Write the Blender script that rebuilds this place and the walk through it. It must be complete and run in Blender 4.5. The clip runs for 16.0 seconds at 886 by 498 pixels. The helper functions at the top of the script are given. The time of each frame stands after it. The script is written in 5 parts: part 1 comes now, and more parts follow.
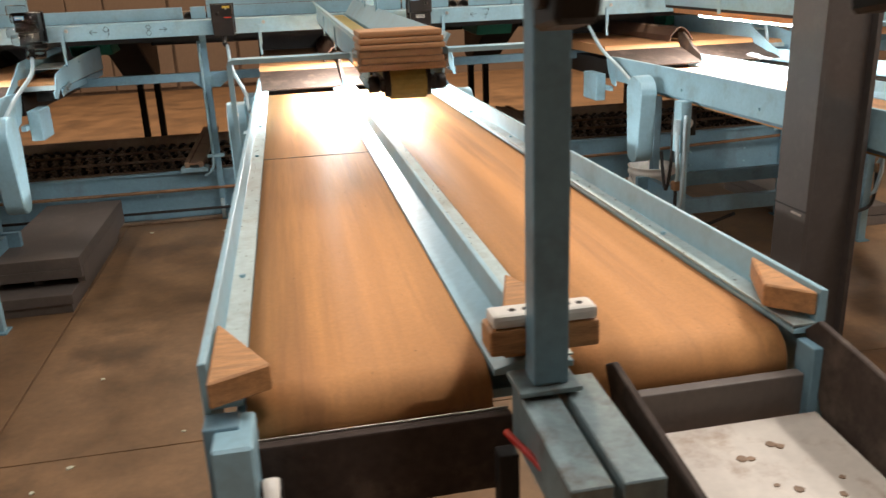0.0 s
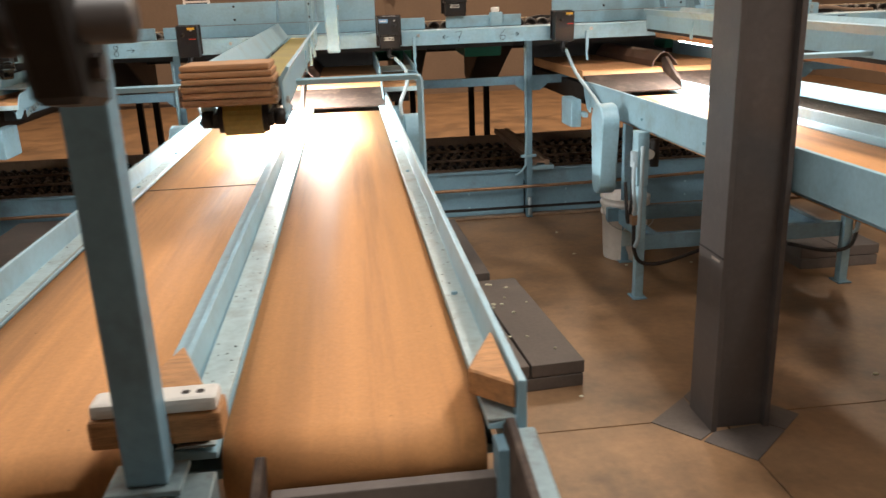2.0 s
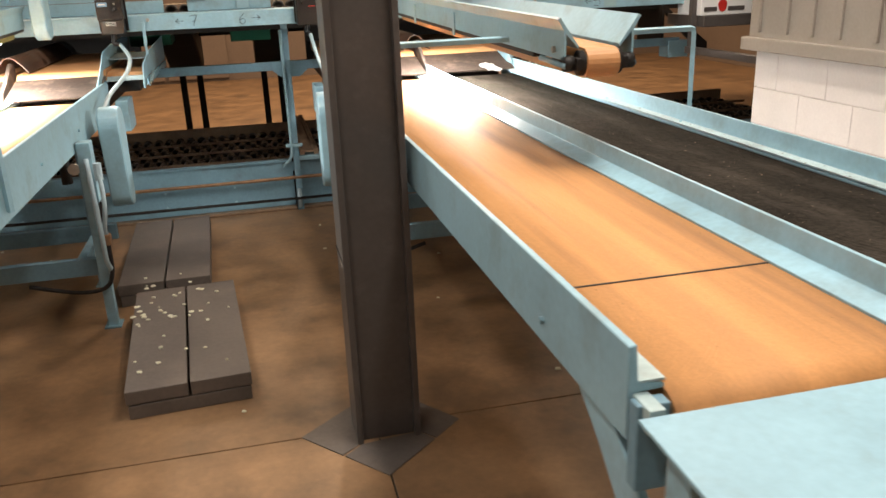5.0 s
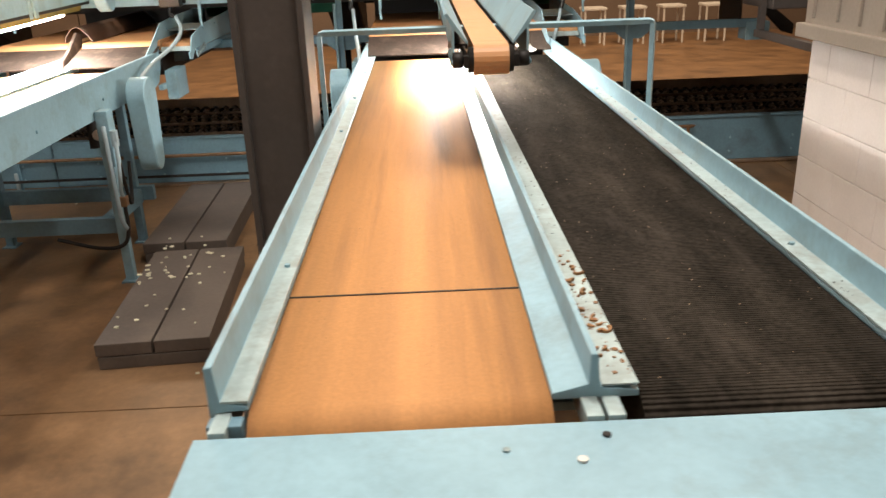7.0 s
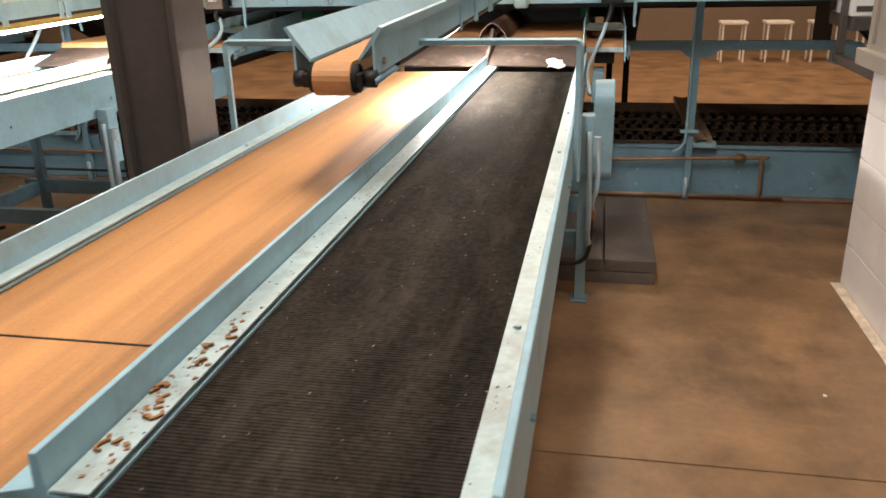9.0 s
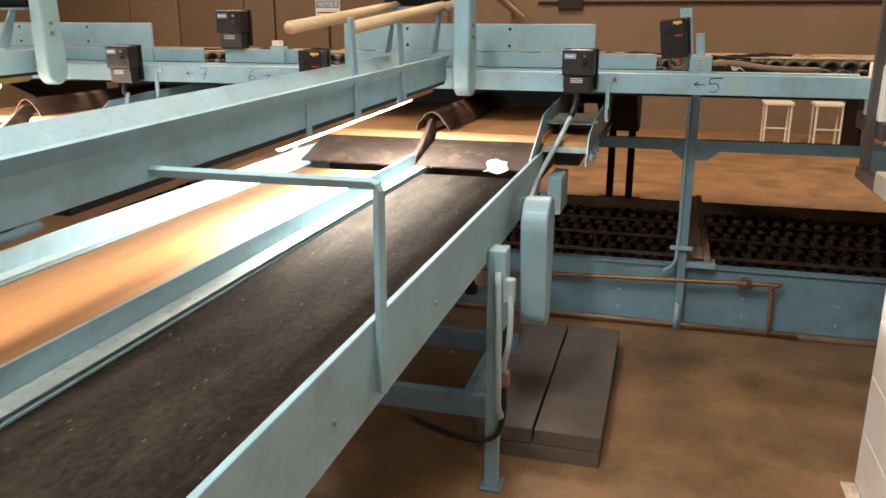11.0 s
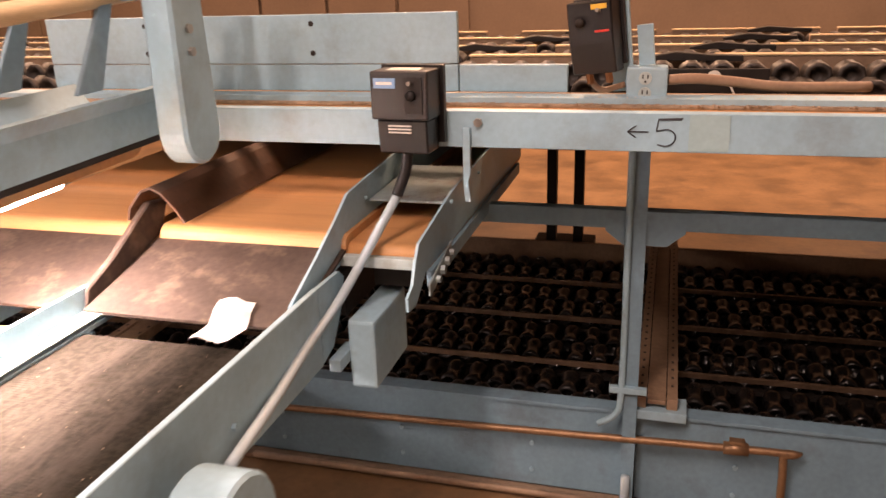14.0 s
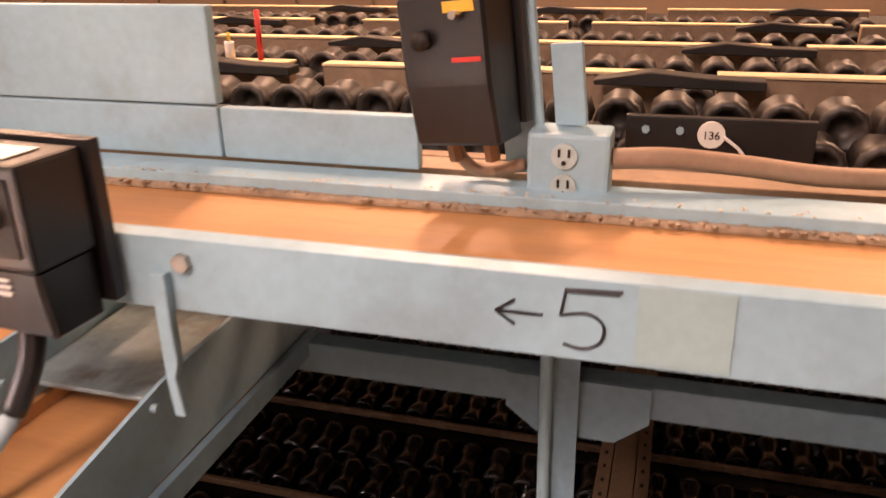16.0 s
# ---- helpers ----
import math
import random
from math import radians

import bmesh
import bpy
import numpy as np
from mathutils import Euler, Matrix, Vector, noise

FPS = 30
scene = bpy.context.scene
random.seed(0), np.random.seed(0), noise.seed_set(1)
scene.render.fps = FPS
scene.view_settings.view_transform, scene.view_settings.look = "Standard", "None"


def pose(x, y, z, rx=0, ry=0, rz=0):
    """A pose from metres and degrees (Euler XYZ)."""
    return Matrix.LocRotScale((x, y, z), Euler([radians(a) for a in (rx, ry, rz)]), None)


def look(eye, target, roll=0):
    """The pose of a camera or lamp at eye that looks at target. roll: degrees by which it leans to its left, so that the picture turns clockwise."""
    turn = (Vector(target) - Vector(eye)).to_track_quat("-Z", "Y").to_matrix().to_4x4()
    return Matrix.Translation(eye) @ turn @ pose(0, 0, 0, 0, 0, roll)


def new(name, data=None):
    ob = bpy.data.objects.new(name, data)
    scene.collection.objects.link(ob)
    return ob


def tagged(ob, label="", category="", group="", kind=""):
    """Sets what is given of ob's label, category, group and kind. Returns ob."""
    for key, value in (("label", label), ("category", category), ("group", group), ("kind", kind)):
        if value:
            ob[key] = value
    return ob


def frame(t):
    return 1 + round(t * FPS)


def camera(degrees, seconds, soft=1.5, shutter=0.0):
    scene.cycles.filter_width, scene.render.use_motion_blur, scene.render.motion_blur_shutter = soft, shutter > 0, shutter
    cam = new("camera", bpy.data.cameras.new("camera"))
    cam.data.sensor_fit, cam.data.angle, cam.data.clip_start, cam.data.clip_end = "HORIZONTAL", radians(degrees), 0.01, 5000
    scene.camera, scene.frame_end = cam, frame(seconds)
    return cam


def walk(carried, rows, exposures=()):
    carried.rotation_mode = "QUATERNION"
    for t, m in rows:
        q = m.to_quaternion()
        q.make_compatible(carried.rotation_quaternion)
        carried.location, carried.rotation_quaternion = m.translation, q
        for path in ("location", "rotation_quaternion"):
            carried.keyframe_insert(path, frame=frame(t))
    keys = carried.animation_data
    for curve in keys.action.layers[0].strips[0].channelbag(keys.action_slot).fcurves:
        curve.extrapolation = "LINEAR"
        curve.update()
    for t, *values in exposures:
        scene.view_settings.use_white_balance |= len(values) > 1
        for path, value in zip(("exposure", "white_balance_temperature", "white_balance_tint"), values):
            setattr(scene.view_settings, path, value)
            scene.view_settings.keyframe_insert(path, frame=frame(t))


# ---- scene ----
cam = camera(58.1, 16.0, 1.5, 0.4)
PATH = [
    (0, (0.549, 0.561, 1.494), (0.893, 2.427, 0.861), -2.4),
    (0.5, (0.711, 0.596, 1.483), (1.066, 2.462, 0.857), -1.9),
    (1, (0.862, 0.625, 1.499), (1.19, 2.499, 0.881), -1.6),
    (1.5, (0.982, 0.628, 1.509), (1.238, 2.517, 0.901), -2.4),
    (2, (1.144, 0.627, 1.51), (1.348, 2.526, 0.917), -2.2),
    (2.5, (1.289, 0.614, 1.509), (1.499, 2.513, 0.918), -2.0),
    (3, (1.393, 0.618, 1.505), (1.635, 2.511, 0.907), -2.3),
    (3.5, (1.559, 0.687, 1.494), (1.878, 2.57, 0.899), -2.3),
    (4, (1.745, 0.775, 1.494), (2.177, 2.635, 0.901), -2.6),
    (4.5, (1.919, 0.77, 1.488), (2.39, 2.613, 0.872), -3.1),
    (5, (2.127, 0.688, 1.491), (2.548, 2.533, 0.842), -2.3),
    (5.2, (2.2, 0.663, 1.483), (2.599, 2.508, 0.821), -2.2),
    (7.3, (3.032, 0.601, 1.547), (3.015, 2.469, 0.832), -2.1),
    (7.5, (3.124, 0.62, 1.536), (3.083, 2.488, 0.823), -2.0),
    (8, (3.363, 0.702, 1.515), (3.261, 2.564, 0.793), -1.4),
    (8.2, (3.45, 0.739, 1.517), (3.289, 2.593, 0.784), -1.6),
    (10.3, (4.069, 1.498, 1.551), (3.549, 3.34, 0.969), 0.0),
    (10.5, (4.112, 1.641, 1.56), (3.592, 3.486, 0.987), -0.1),
    (11, (4.178, 1.972, 1.572), (3.662, 3.824, 1.018), 0.1),
    (11.5, (4.152, 2.334, 1.595), (3.655, 4.189, 1.037), -0.6),
    (12, (4.168, 2.643, 1.608), (3.666, 4.493, 1.038), -0.9),
    (12.5, (4.263, 2.958, 1.606), (3.729, 4.803, 1.05), -0.7),
    (13, (4.308, 3.262, 1.62), (3.782, 5.101, 1.033), -0.9),
    (13.5, (4.318, 3.61, 1.643), (3.822, 5.445, 1.022), -1.6),
    (14, (4.369, 3.895, 1.647), (3.844, 5.711, 0.993), -1.9),
    (14.5, (4.457, 4.234, 1.67), (3.826, 5.996, 0.966), -1.7),
    (15, (4.47, 4.513, 1.645), (3.845, 6.267, 0.916), -2.2),
    (15.5, (4.43, 4.806, 1.633), (3.882, 6.583, 0.896), -2.2),
    (16, (4.434, 5.041, 1.64), (3.9, 6.818, 0.893), -1.1),
]
EXPOSURES = [(0, -0.1, 6250, 11), (3, -0.15, 6250, 11), (5, -0.02, 6500, 10), (7.5, -0.26, 6600, 12), (8, -0.3, 6500, 13), (11, 0.0, 6450, 10), (12, 0.15, 6500, 11), (12.5, 0.2, 7200, 24), (13.2, 0.3, 8000, 39), (14.5, 0.35, 8000, 39), (16, 0.55, 8000, 41)]
walk(cam, [(t, look(eye, target, roll)) for t, eye, target, roll in PATH], EXPOSURES)

# ---- world and light ----
world = bpy.data.worlds.new("world")
world.use_nodes = True
scene.world = world
bgn = world.node_tree.nodes["Background"]
bgn.inputs[0].default_value = (1.0, 0.9, 0.8, 1)
bgn.inputs[1].default_value = 0.01


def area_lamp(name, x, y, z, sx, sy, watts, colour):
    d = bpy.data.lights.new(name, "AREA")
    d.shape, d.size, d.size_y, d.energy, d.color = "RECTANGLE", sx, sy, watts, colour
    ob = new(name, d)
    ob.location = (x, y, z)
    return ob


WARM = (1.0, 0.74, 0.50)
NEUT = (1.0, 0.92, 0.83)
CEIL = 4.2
# Overhead lamps are unseen: added, placed by shadow edges, tuned for brightness.
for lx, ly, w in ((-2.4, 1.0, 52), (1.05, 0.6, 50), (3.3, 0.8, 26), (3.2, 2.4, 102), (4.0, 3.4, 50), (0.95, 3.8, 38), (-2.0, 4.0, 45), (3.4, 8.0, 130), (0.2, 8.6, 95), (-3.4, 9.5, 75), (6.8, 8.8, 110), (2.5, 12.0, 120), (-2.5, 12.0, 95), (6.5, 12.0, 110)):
    area_lamp("added_ceiling_lamp", lx, ly, CEIL - 0.06, 0.3, 1.2, w, NEUT if ly < 6 else WARM)


# ---- materials ----
def mat(name, base, rough=0.5, metal=0.0, var=0.15, scale=6.0, bump=0.1, fine=90.0, stain=None, stain_amount=0.0, stain_scale=2.5, stretch=(1, 1, 1), rand=0.0, spec=0.5, fine_var=0.5, even=False):
    m = bpy.data.materials.new(name)
    m.use_nodes = True
    nt = m.node_tree
    bs = nt.nodes["Principled BSDF"]
    bs.inputs["Metallic"].default_value = metal
    bs.inputs["Specular IOR Level"].default_value = spec
    geo = nt.nodes.new("ShaderNodeNewGeometry")
    mp = nt.nodes.new("ShaderNodeMapping")
    mp.inputs["Scale"].default_value = stretch
    nt.links.new(geo.outputs["Position"], mp.inputs[0])
    n1 = nt.nodes.new("ShaderNodeTexNoise")
    n1.inputs["Scale"].default_value, n1.inputs["Detail"].default_value, n1.inputs["Roughness"].default_value = scale, 6, 0.6
    n2 = nt.nodes.new("ShaderNodeTexNoise")
    n2.inputs["Scale"].default_value, n2.inputs["Detail"].default_value = fine, 3
    nt.links.new(mp.outputs[0], n1.inputs["Vector"])
    nt.links.new(geo.outputs["Position"] if even else mp.outputs[0], n2.inputs["Vector"])
    mr = nt.nodes.new("ShaderNodeMapRange")
    mr.inputs["From Min"].default_value, mr.inputs["From Max"].default_value = 0.3, 0.7
    mr.inputs["To Min"].default_value, mr.inputs["To Max"].default_value = 1 - var, 1 + var
    nt.links.new(n1.outputs[0], mr.inputs[0])
    mr2 = nt.nodes.new("ShaderNodeMapRange")
    mr2.inputs["From Min"].default_value, mr2.inputs["From Max"].default_value = 0.3, 0.7
    mr2.inputs["To Min"].default_value, mr2.inputs["To Max"].default_value = 1 - var * fine_var, 1 + var * fine_var
    nt.links.new(n2.outputs[0], mr2.inputs[0])
    mul = nt.nodes.new("ShaderNodeMath")
    mul.operation = "MULTIPLY"
    nt.links.new(mr.outputs[0], mul.inputs[0])
    nt.links.new(mr2.outputs[0], mul.inputs[1])
    last = mul.outputs[0]
    if rand:
        oi = nt.nodes.new("ShaderNodeObjectInfo")
        m3 = nt.nodes.new("ShaderNodeMapRange")
        m3.inputs["To Min"].default_value, m3.inputs["To Max"].default_value = 1 - rand, 1 + rand
        nt.links.new(oi.outputs["Random"], m3.inputs[0])
        mm = nt.nodes.new("ShaderNodeMath")
        mm.operation = "MULTIPLY"
        nt.links.new(last, mm.inputs[0])
        nt.links.new(m3.outputs[0], mm.inputs[1])
        last = mm.outputs[0]
    vm = nt.nodes.new("ShaderNodeVectorMath")
    vm.operation = "SCALE"
    vm.inputs[0].default_value = base
    nt.links.new(last, vm.inputs["Scale"])
    col = vm.outputs[0]
    if stain:
        n3 = nt.nodes.new("ShaderNodeTexNoise")
        n3.inputs["Scale"].default_value, n3.inputs["Detail"].default_value, n3.inputs["Roughness"].default_value = stain_scale, 8, 0.65
        nt.links.new(mp.outputs[0], n3.inputs["Vector"])
        r = nt.nodes.new("ShaderNodeMapRange")
        r.inputs["From Min"].default_value, r.inputs["From Max"].default_value = 0.52, 0.68
        r.inputs["To Max"].default_value = stain_amount
        nt.links.new(n3.outputs[0], r.inputs[0])
        mx = nt.nodes.new("ShaderNodeMix")
        mx.data_type = "RGBA"
        nt.links.new(r.outputs[0], mx.inputs["Factor"])
        nt.links.new(col, mx.inputs["A"])
        mx.inputs["B"].default_value = (*stain, 1)
        col = mx.outputs["Result"]
    nt.links.new(col, bs.inputs["Base Color"])
    rr = nt.nodes.new("ShaderNodeMapRange")
    rr.inputs["To Min"].default_value, rr.inputs["To Max"].default_value = max(rough - 0.12, 0.05), min(rough + 0.12, 1)
    nt.links.new(n1.outputs[0], rr.inputs[0])
    nt.links.new(rr.outputs[0], bs.inputs["Roughness"])
    if bump:
        b = nt.nodes.new("ShaderNodeBump")
        b.inputs["Strength"].default_value, b.inputs["Distance"].default_value = bump, 0.004
        nt.links.new(n2.outputs[0], b.inputs["Height"])
        nt.links.new(b.outputs[0], bs.inputs["Normal"])
    return m


def ribbed(m, freq, axis, strength):
    """Adds a fine woven rib to a belt's relief."""
    nt = m.node_tree
    bs = nt.nodes["Principled BSDF"]
    geo = nt.nodes.new("ShaderNodeNewGeometry")
    w = nt.nodes.new("ShaderNodeTexWave")
    w.bands_direction = axis
    w.inputs["Scale"].default_value = freq
    w.inputs["Distortion"].default_value = 0.4
    nt.links.new(geo.outputs["Position"], w.inputs["Vector"])
    b = nt.nodes.new("ShaderNodeBump")
    b.inputs["Strength"].default_value, b.inputs["Distance"].default_value = strength, 0.003
    nt.links.new(w.outputs[1], b.inputs["Height"])
    old = bs.inputs["Normal"].links[0].from_socket
    nt.links.new(old, b.inputs["Normal"])
    nt.links.new(b.outputs[0], bs.inputs["Normal"])
    return m


M_BLUE = mat("pale_blue_paint", (0.28, 0.455, 0.535), 0.42, 0, 0.10, 5, 0.12, 60, (0.16, 0.17, 0.15), 0.35, 6)
# Darker, duller blue for rear legs, undersides, panels and the post.
M_BLUE_D = mat("dark_blue_paint", (0.17, 0.30, 0.375), 0.5, 0, 0.14, 5, 0.15, 60, (0.07, 0.06, 0.05), 0.45, 5)
M_EDGE = mat("worn_blue_ledge", (0.40, 0.50, 0.50), 0.45, 0.1, 0.16, 8, 0.15, 70, (0.18, 0.13, 0.09), 0.45, 9)
M_BELT = ribbed(mat("tan_belt", (0.56, 0.268, 0.10), 0.66, 0, 0.19, 2.6, 0.12, 160, (0.25, 0.12, 0.06), 0.62, 2.0, (4.5, 0.16, 1), 0, 0.3, 0.35, True), 120, "DIAGONAL", 0.22)
M_BELT_X = mat("tan_belt_cross", (0.55, 0.27, 0.11), 0.5, 0, 0.16, 3.0, 0.15, 120, (0.24, 0.11, 0.05), 0.4, 3.0, (0.35, 7, 1))
M_BBELT = ribbed(mat("black_belt", (0.034, 0.028, 0.022), 0.88, 0, 0.45, 3.0, 0.3, 90, (0.070, 0.057, 0.047), 0.65, 4.0, (4, 0.8, 1), 0, 0.05, 0.8, True), 40, "Y", 1.0)
M_RUBBER = mat("worn_black_rubber", (0.052, 0.037, 0.030), 0.7, 0, 0.3, 6, 0.25, 60, (0.16, 0.12, 0.09), 0.6, 8, (1, 1, 1), 0, 0.2)
M_FLAP = mat("brown_rubber_flap", (0.10, 0.05, 0.03), 0.6, 0, 0.25, 8, 0.2, 60)
# Grimy steel and roller black, both deepened to hold the pit's shade.
M_DARK = mat("dark_steel_and_shade", (0.014, 0.011, 0.009), 0.6, 0.2, 0.3, 6, 0.3, 60)
M_ROLL = mat("black_plastic_roller", (0.0065, 0.006, 0.0058), 0.27, 0, 0.25, 10, 0.15, 60, (0.04, 0.03, 0.024), 0.1, 30)
M_CUP = mat("dusty_black_cup", (0.022, 0.017, 0.014), 0.48, 0, 0.3, 10, 0.15, 60, (0.10, 0.07, 0.05), 0.45, 25)
M_TAN = mat("tan_rusty_bar", (0.30, 0.20, 0.13), 0.55, 0.2, 0.2, 8, 0.2, 60, (0.14, 0.08, 0.05), 0.5, 9)
M_FLOOR = mat("stained_concrete", (0.235, 0.135, 0.067), 0.45, 0, 0.38, 3.2, 0.12, 30, (0.065, 0.040, 0.024), 0.62, 1.7, (1, 1, 1), 0.05, 0.5, 0.22)
M_JOINT = mat("dirty_joint", (0.04, 0.03, 0.02), 0.8)
M_COL = mat("grey_brown_column_paint", (0.075, 0.065, 0.060), 0.42, 0, 0.10, 4, 0.1, 50, (0.2, 0.17, 0.15), 0.12, 14)
M_STEP = mat("grey_painted_wood", (0.115, 0.095, 0.082), 0.6, 0, 0.14, 5, 0.2, 60, (0.19, 0.15, 0.12), 0.35, 6, (1, 1, 1), 0.08)
M_WOOD = mat("bare_wood", (0.45, 0.22, 0.085), 0.6, 0, 0.25, 10, 0.25, 60, (0.18, 0.08, 0.03), 0.4, 9, (1.5, 9, 9))
M_LIGHTWOOD = mat("pale_wood", (0.62, 0.46, 0.27), 0.55, 0, 0.12, 8, 0.15, 50, None, 0, 3, (1, 1, 8))
M_CARD = mat("brown_cardboard", (0.42, 0.22, 0.10), 0.65, 0, 0.2, 10, 0.15, 60, (0.2, 0.09, 0.035), 0.45, 5, (1, 1, 14))
M_WHITE = mat("white_paint_block", (0.82, 0.77, 0.74), 0.55, 0, 0.05, 3, 0.2, 70, (0.5, 0.42, 0.36), 0.2, 3)
M_GREYWALL = mat("grey_panel_paint", (0.30, 0.26, 0.22), 0.6, 0, 0.08, 4, 0.15, 60)
M_BACK = mat("brown_wall_paint", (0.18, 0.128, 0.092), 0.65, 0, 0.10, 1.5, 0.1, 30)
# Wall tan and ceiling colour lowered to cut bounced light.
M_BACKLIGHT = mat("tan_wall_paint", (0.24, 0.175, 0.12), 0.65, 0, 0.08, 1.5, 0.1, 30)
M_CEIL = mat("ceiling_paint", (0.10, 0.088, 0.08), 0.8, 0, 0.08, 2, 0.1, 30)
M_BLACKBOX = mat("black_enclosure", (0.008, 0.0075, 0.008), 0.38, 0, 0.2, 10, 0.08, 80, (0.03, 0.026, 0.024), 0.3, 14)
M_PLASTIC = mat("white_plastic", (0.75, 0.72, 0.66), 0.45, 0, 0.06, 8, 0.08, 60, (0.45, 0.36, 0.27), 0.3, 10)
M_DECK = mat("stained_white_board", (0.55, 0.49, 0.42), 0.45, 0, 0.10, 7, 0.1, 60, (0.30, 0.20, 0.13), 0.8, 11)
M_PAPER = mat("white_paper", (0.85, 0.84, 0.82), 0.8, 0, 0.03, 5, 0.05)
M_GREEN = mat("green_guard", (0.03, 0.16, 0.10), 0.5)
M_RED = mat("red_wire", (0.55, 0.03, 0.02), 0.45)
M_YEL = mat("yellow_mark", (0.7, 0.42, 0.05), 0.5)
M_LABEL = mat("blue_label", (0.18, 0.34, 0.55), 0.5)
M_INK = mat("black_marker_ink", (0.015, 0.015, 0.02), 0.6)
M_CHROME = mat("steel_bolt", (0.45, 0.42, 0.38), 0.35, 0.9, 0.1)
# The bars' tan darkened: the pit's shade is put into this colour.
M_RAIL = mat("shaded_lane_rail", (0.15, 0.095, 0.06), 0.4, 0.4, 0.3, 8, 0.2, 60, (0.03, 0.02, 0.015), 0.7, 6)
M_BRASS = mat("copper_pipe", (0.30, 0.17, 0.09), 0.45, 0.5, 0.25, 12, 0.1, 60, (0.12, 0.07, 0.04), 0.5, 10)
M_CONDUIT = mat("grey_conduit", (0.36, 0.46, 0.50), 0.5, 0, 0.10)
M_SCRAPED = mat("scraped_blue_steel", (0.25, 0.33, 0.345), 0.4, 0.25, 0.2, 9, 0.2, 70, (0.13, 0.10, 0.075), 0.75, 12)
M_CABLE = mat("brown_hose", (0.32, 0.20, 0.13), 0.55, 0, 0.15)
M_LITTER = mat("pale_shell_litter", (0.70, 0.68, 0.52), 0.7, 0, 0.15)
M_LEAF = mat("dry_leaf_scrap", (0.27, 0.125, 0.045), 0.7, 0, 0.3)
M_DUST = mat("caked_dust", (0.36, 0.27, 0.19), 0.9, 0, 0.3, 20, 0.8, 90)
M_PALETAN = mat("pale_dust_and_strip", (0.6, 0.5, 0.38), 0.9, 0, 0.3, 14, 0.6, 90)
M_OLIVE = mat("olive_belt", (0.30, 0.24, 0.065), 0.6, 0, 0.2)
M_STAIN = mat("brown_fruit_stain", (0.22, 0.14, 0.085), 0.6, 0, 0.3, 20)
M_PATCH = mat("greenish_paint_patch", (0.31, 0.46, 0.475), 0.5, 0, 0.08)
M_TUBE = bpy.data.materials.new("lit_tube")
M_TUBE.use_nodes = True
tb = M_TUBE.node_tree.nodes["Principled BSDF"]
tb.inputs["Emission Color"].default_value = (1.0, 0.97, 0.92, 1)
tb.inputs["Emission Strength"].default_value = 70
M_WRAP = bpy.data.materials.new("clear_wrap")
M_WRAP.use_nodes = True
wb = M_WRAP.node_tree.nodes["Principled BSDF"]
wb.inputs["Transmission Weight"].default_value = 1.0
wb.inputs["Roughness"].default_value = 0.08
wb.inputs["IOR"].default_value = 1.15


# ---- mesh helpers ----
def box(bm, x0, y0, z0, x1, y1, z1, bevel=0.0):
    geom = bmesh.ops.create_cube(bm, size=1.0, matrix=Matrix.LocRotScale(((x0 + x1) / 2, (y0 + y1) / 2, (z0 + z1) / 2), None, (x1 - x0, y1 - y0, z1 - z0)))
    if bevel:
        vs = set(geom["verts"])
        es = [e for e in bm.edges if e.verts[0] in vs and e.verts[1] in vs]
        bmesh.ops.bevel(bm, geom=es, offset=bevel, segments=2, affect="EDGES", profile=0.6)
    return bm


def bx(x0, y0, z0, x1, y1, z1, bevel=0.003):
    return box(bmesh.new(), min(x0, x1), min(y0, y1), min(z0, z1), max(x0, x1), max(y0, y1), max(z0, z1), bevel)


def tube(path, r, seg=10, bm=None):
    bm = bm or bmesh.new()
    pts = [Vector(p) for p in path]
    rings, side = [], None
    for i, p in enumerate(pts):
        d = (pts[min(i + 1, len(pts) - 1)] - pts[max(i - 1, 0)]).normalized()
        if side is None:
            side = d.orthogonal().normalized()
        side = (side - d * side.dot(d)).normalized()
        up = d.cross(side)
        rings.append([bm.verts.new(p + r * math.cos(a) * side + r * math.sin(a) * up) for a in (2 * math.pi * k / seg for k in range(seg))])
    for a, b in zip(rings, rings[1:]):
        for k in range(seg):
            bm.faces.new((a[k], a[(k + 1) % seg], b[(k + 1) % seg], b[k]))
    bm.faces.new(rings[0][::-1])
    bm.faces.new(rings[-1])
    return bm


def smooth_path(pts, n=6):
    out = []
    P = [Vector(p) for p in pts]
    P = [P[0] * 2 - P[1]] + P + [P[-1] * 2 - P[-2]]
    for i in range(1, len(P) - 2):
        for k in range(n):
            t = k / n
            a, b, c, d = P[i - 1], P[i], P[i + 1], P[i + 2]
            out.append(0.5 * (2 * b + (c - a) * t + (2 * a - 5 * b + 4 * c - d) * t * t + (3 * b - a - 3 * c + d) * t ** 3))
    out.append(P[-2])
    return out


def prism(outline, axis, a, b, bevel=0.0):
    """Extrudes a closed outline from a to b along an axis. The outline is in the two other axes, in order."""
    bm = bmesh.new()
    def at(u, v, w):
        return {"x": (w, u, v), "y": (u, w, v), "z": (u, v, w)}[axis]
    lo = [bm.verts.new(at(u, v, a)) for u, v in outline]
    hi = [bm.verts.new(at(u, v, b)) for u, v in outline]
    n = len(lo)
    bm.faces.new(lo)
    bm.faces.new(hi[::-1])
    for k in range(n):
        bm.faces.new((lo[k], hi[k], hi[(k + 1) % n], lo[(k + 1) % n]))
    bmesh.ops.recalc_face_normals(bm, faces=bm.faces)
    if bevel:
        bmesh.ops.bevel(bm, geom=bm.edges[:], offset=bevel, segments=1, affect="EDGES")
    return bm


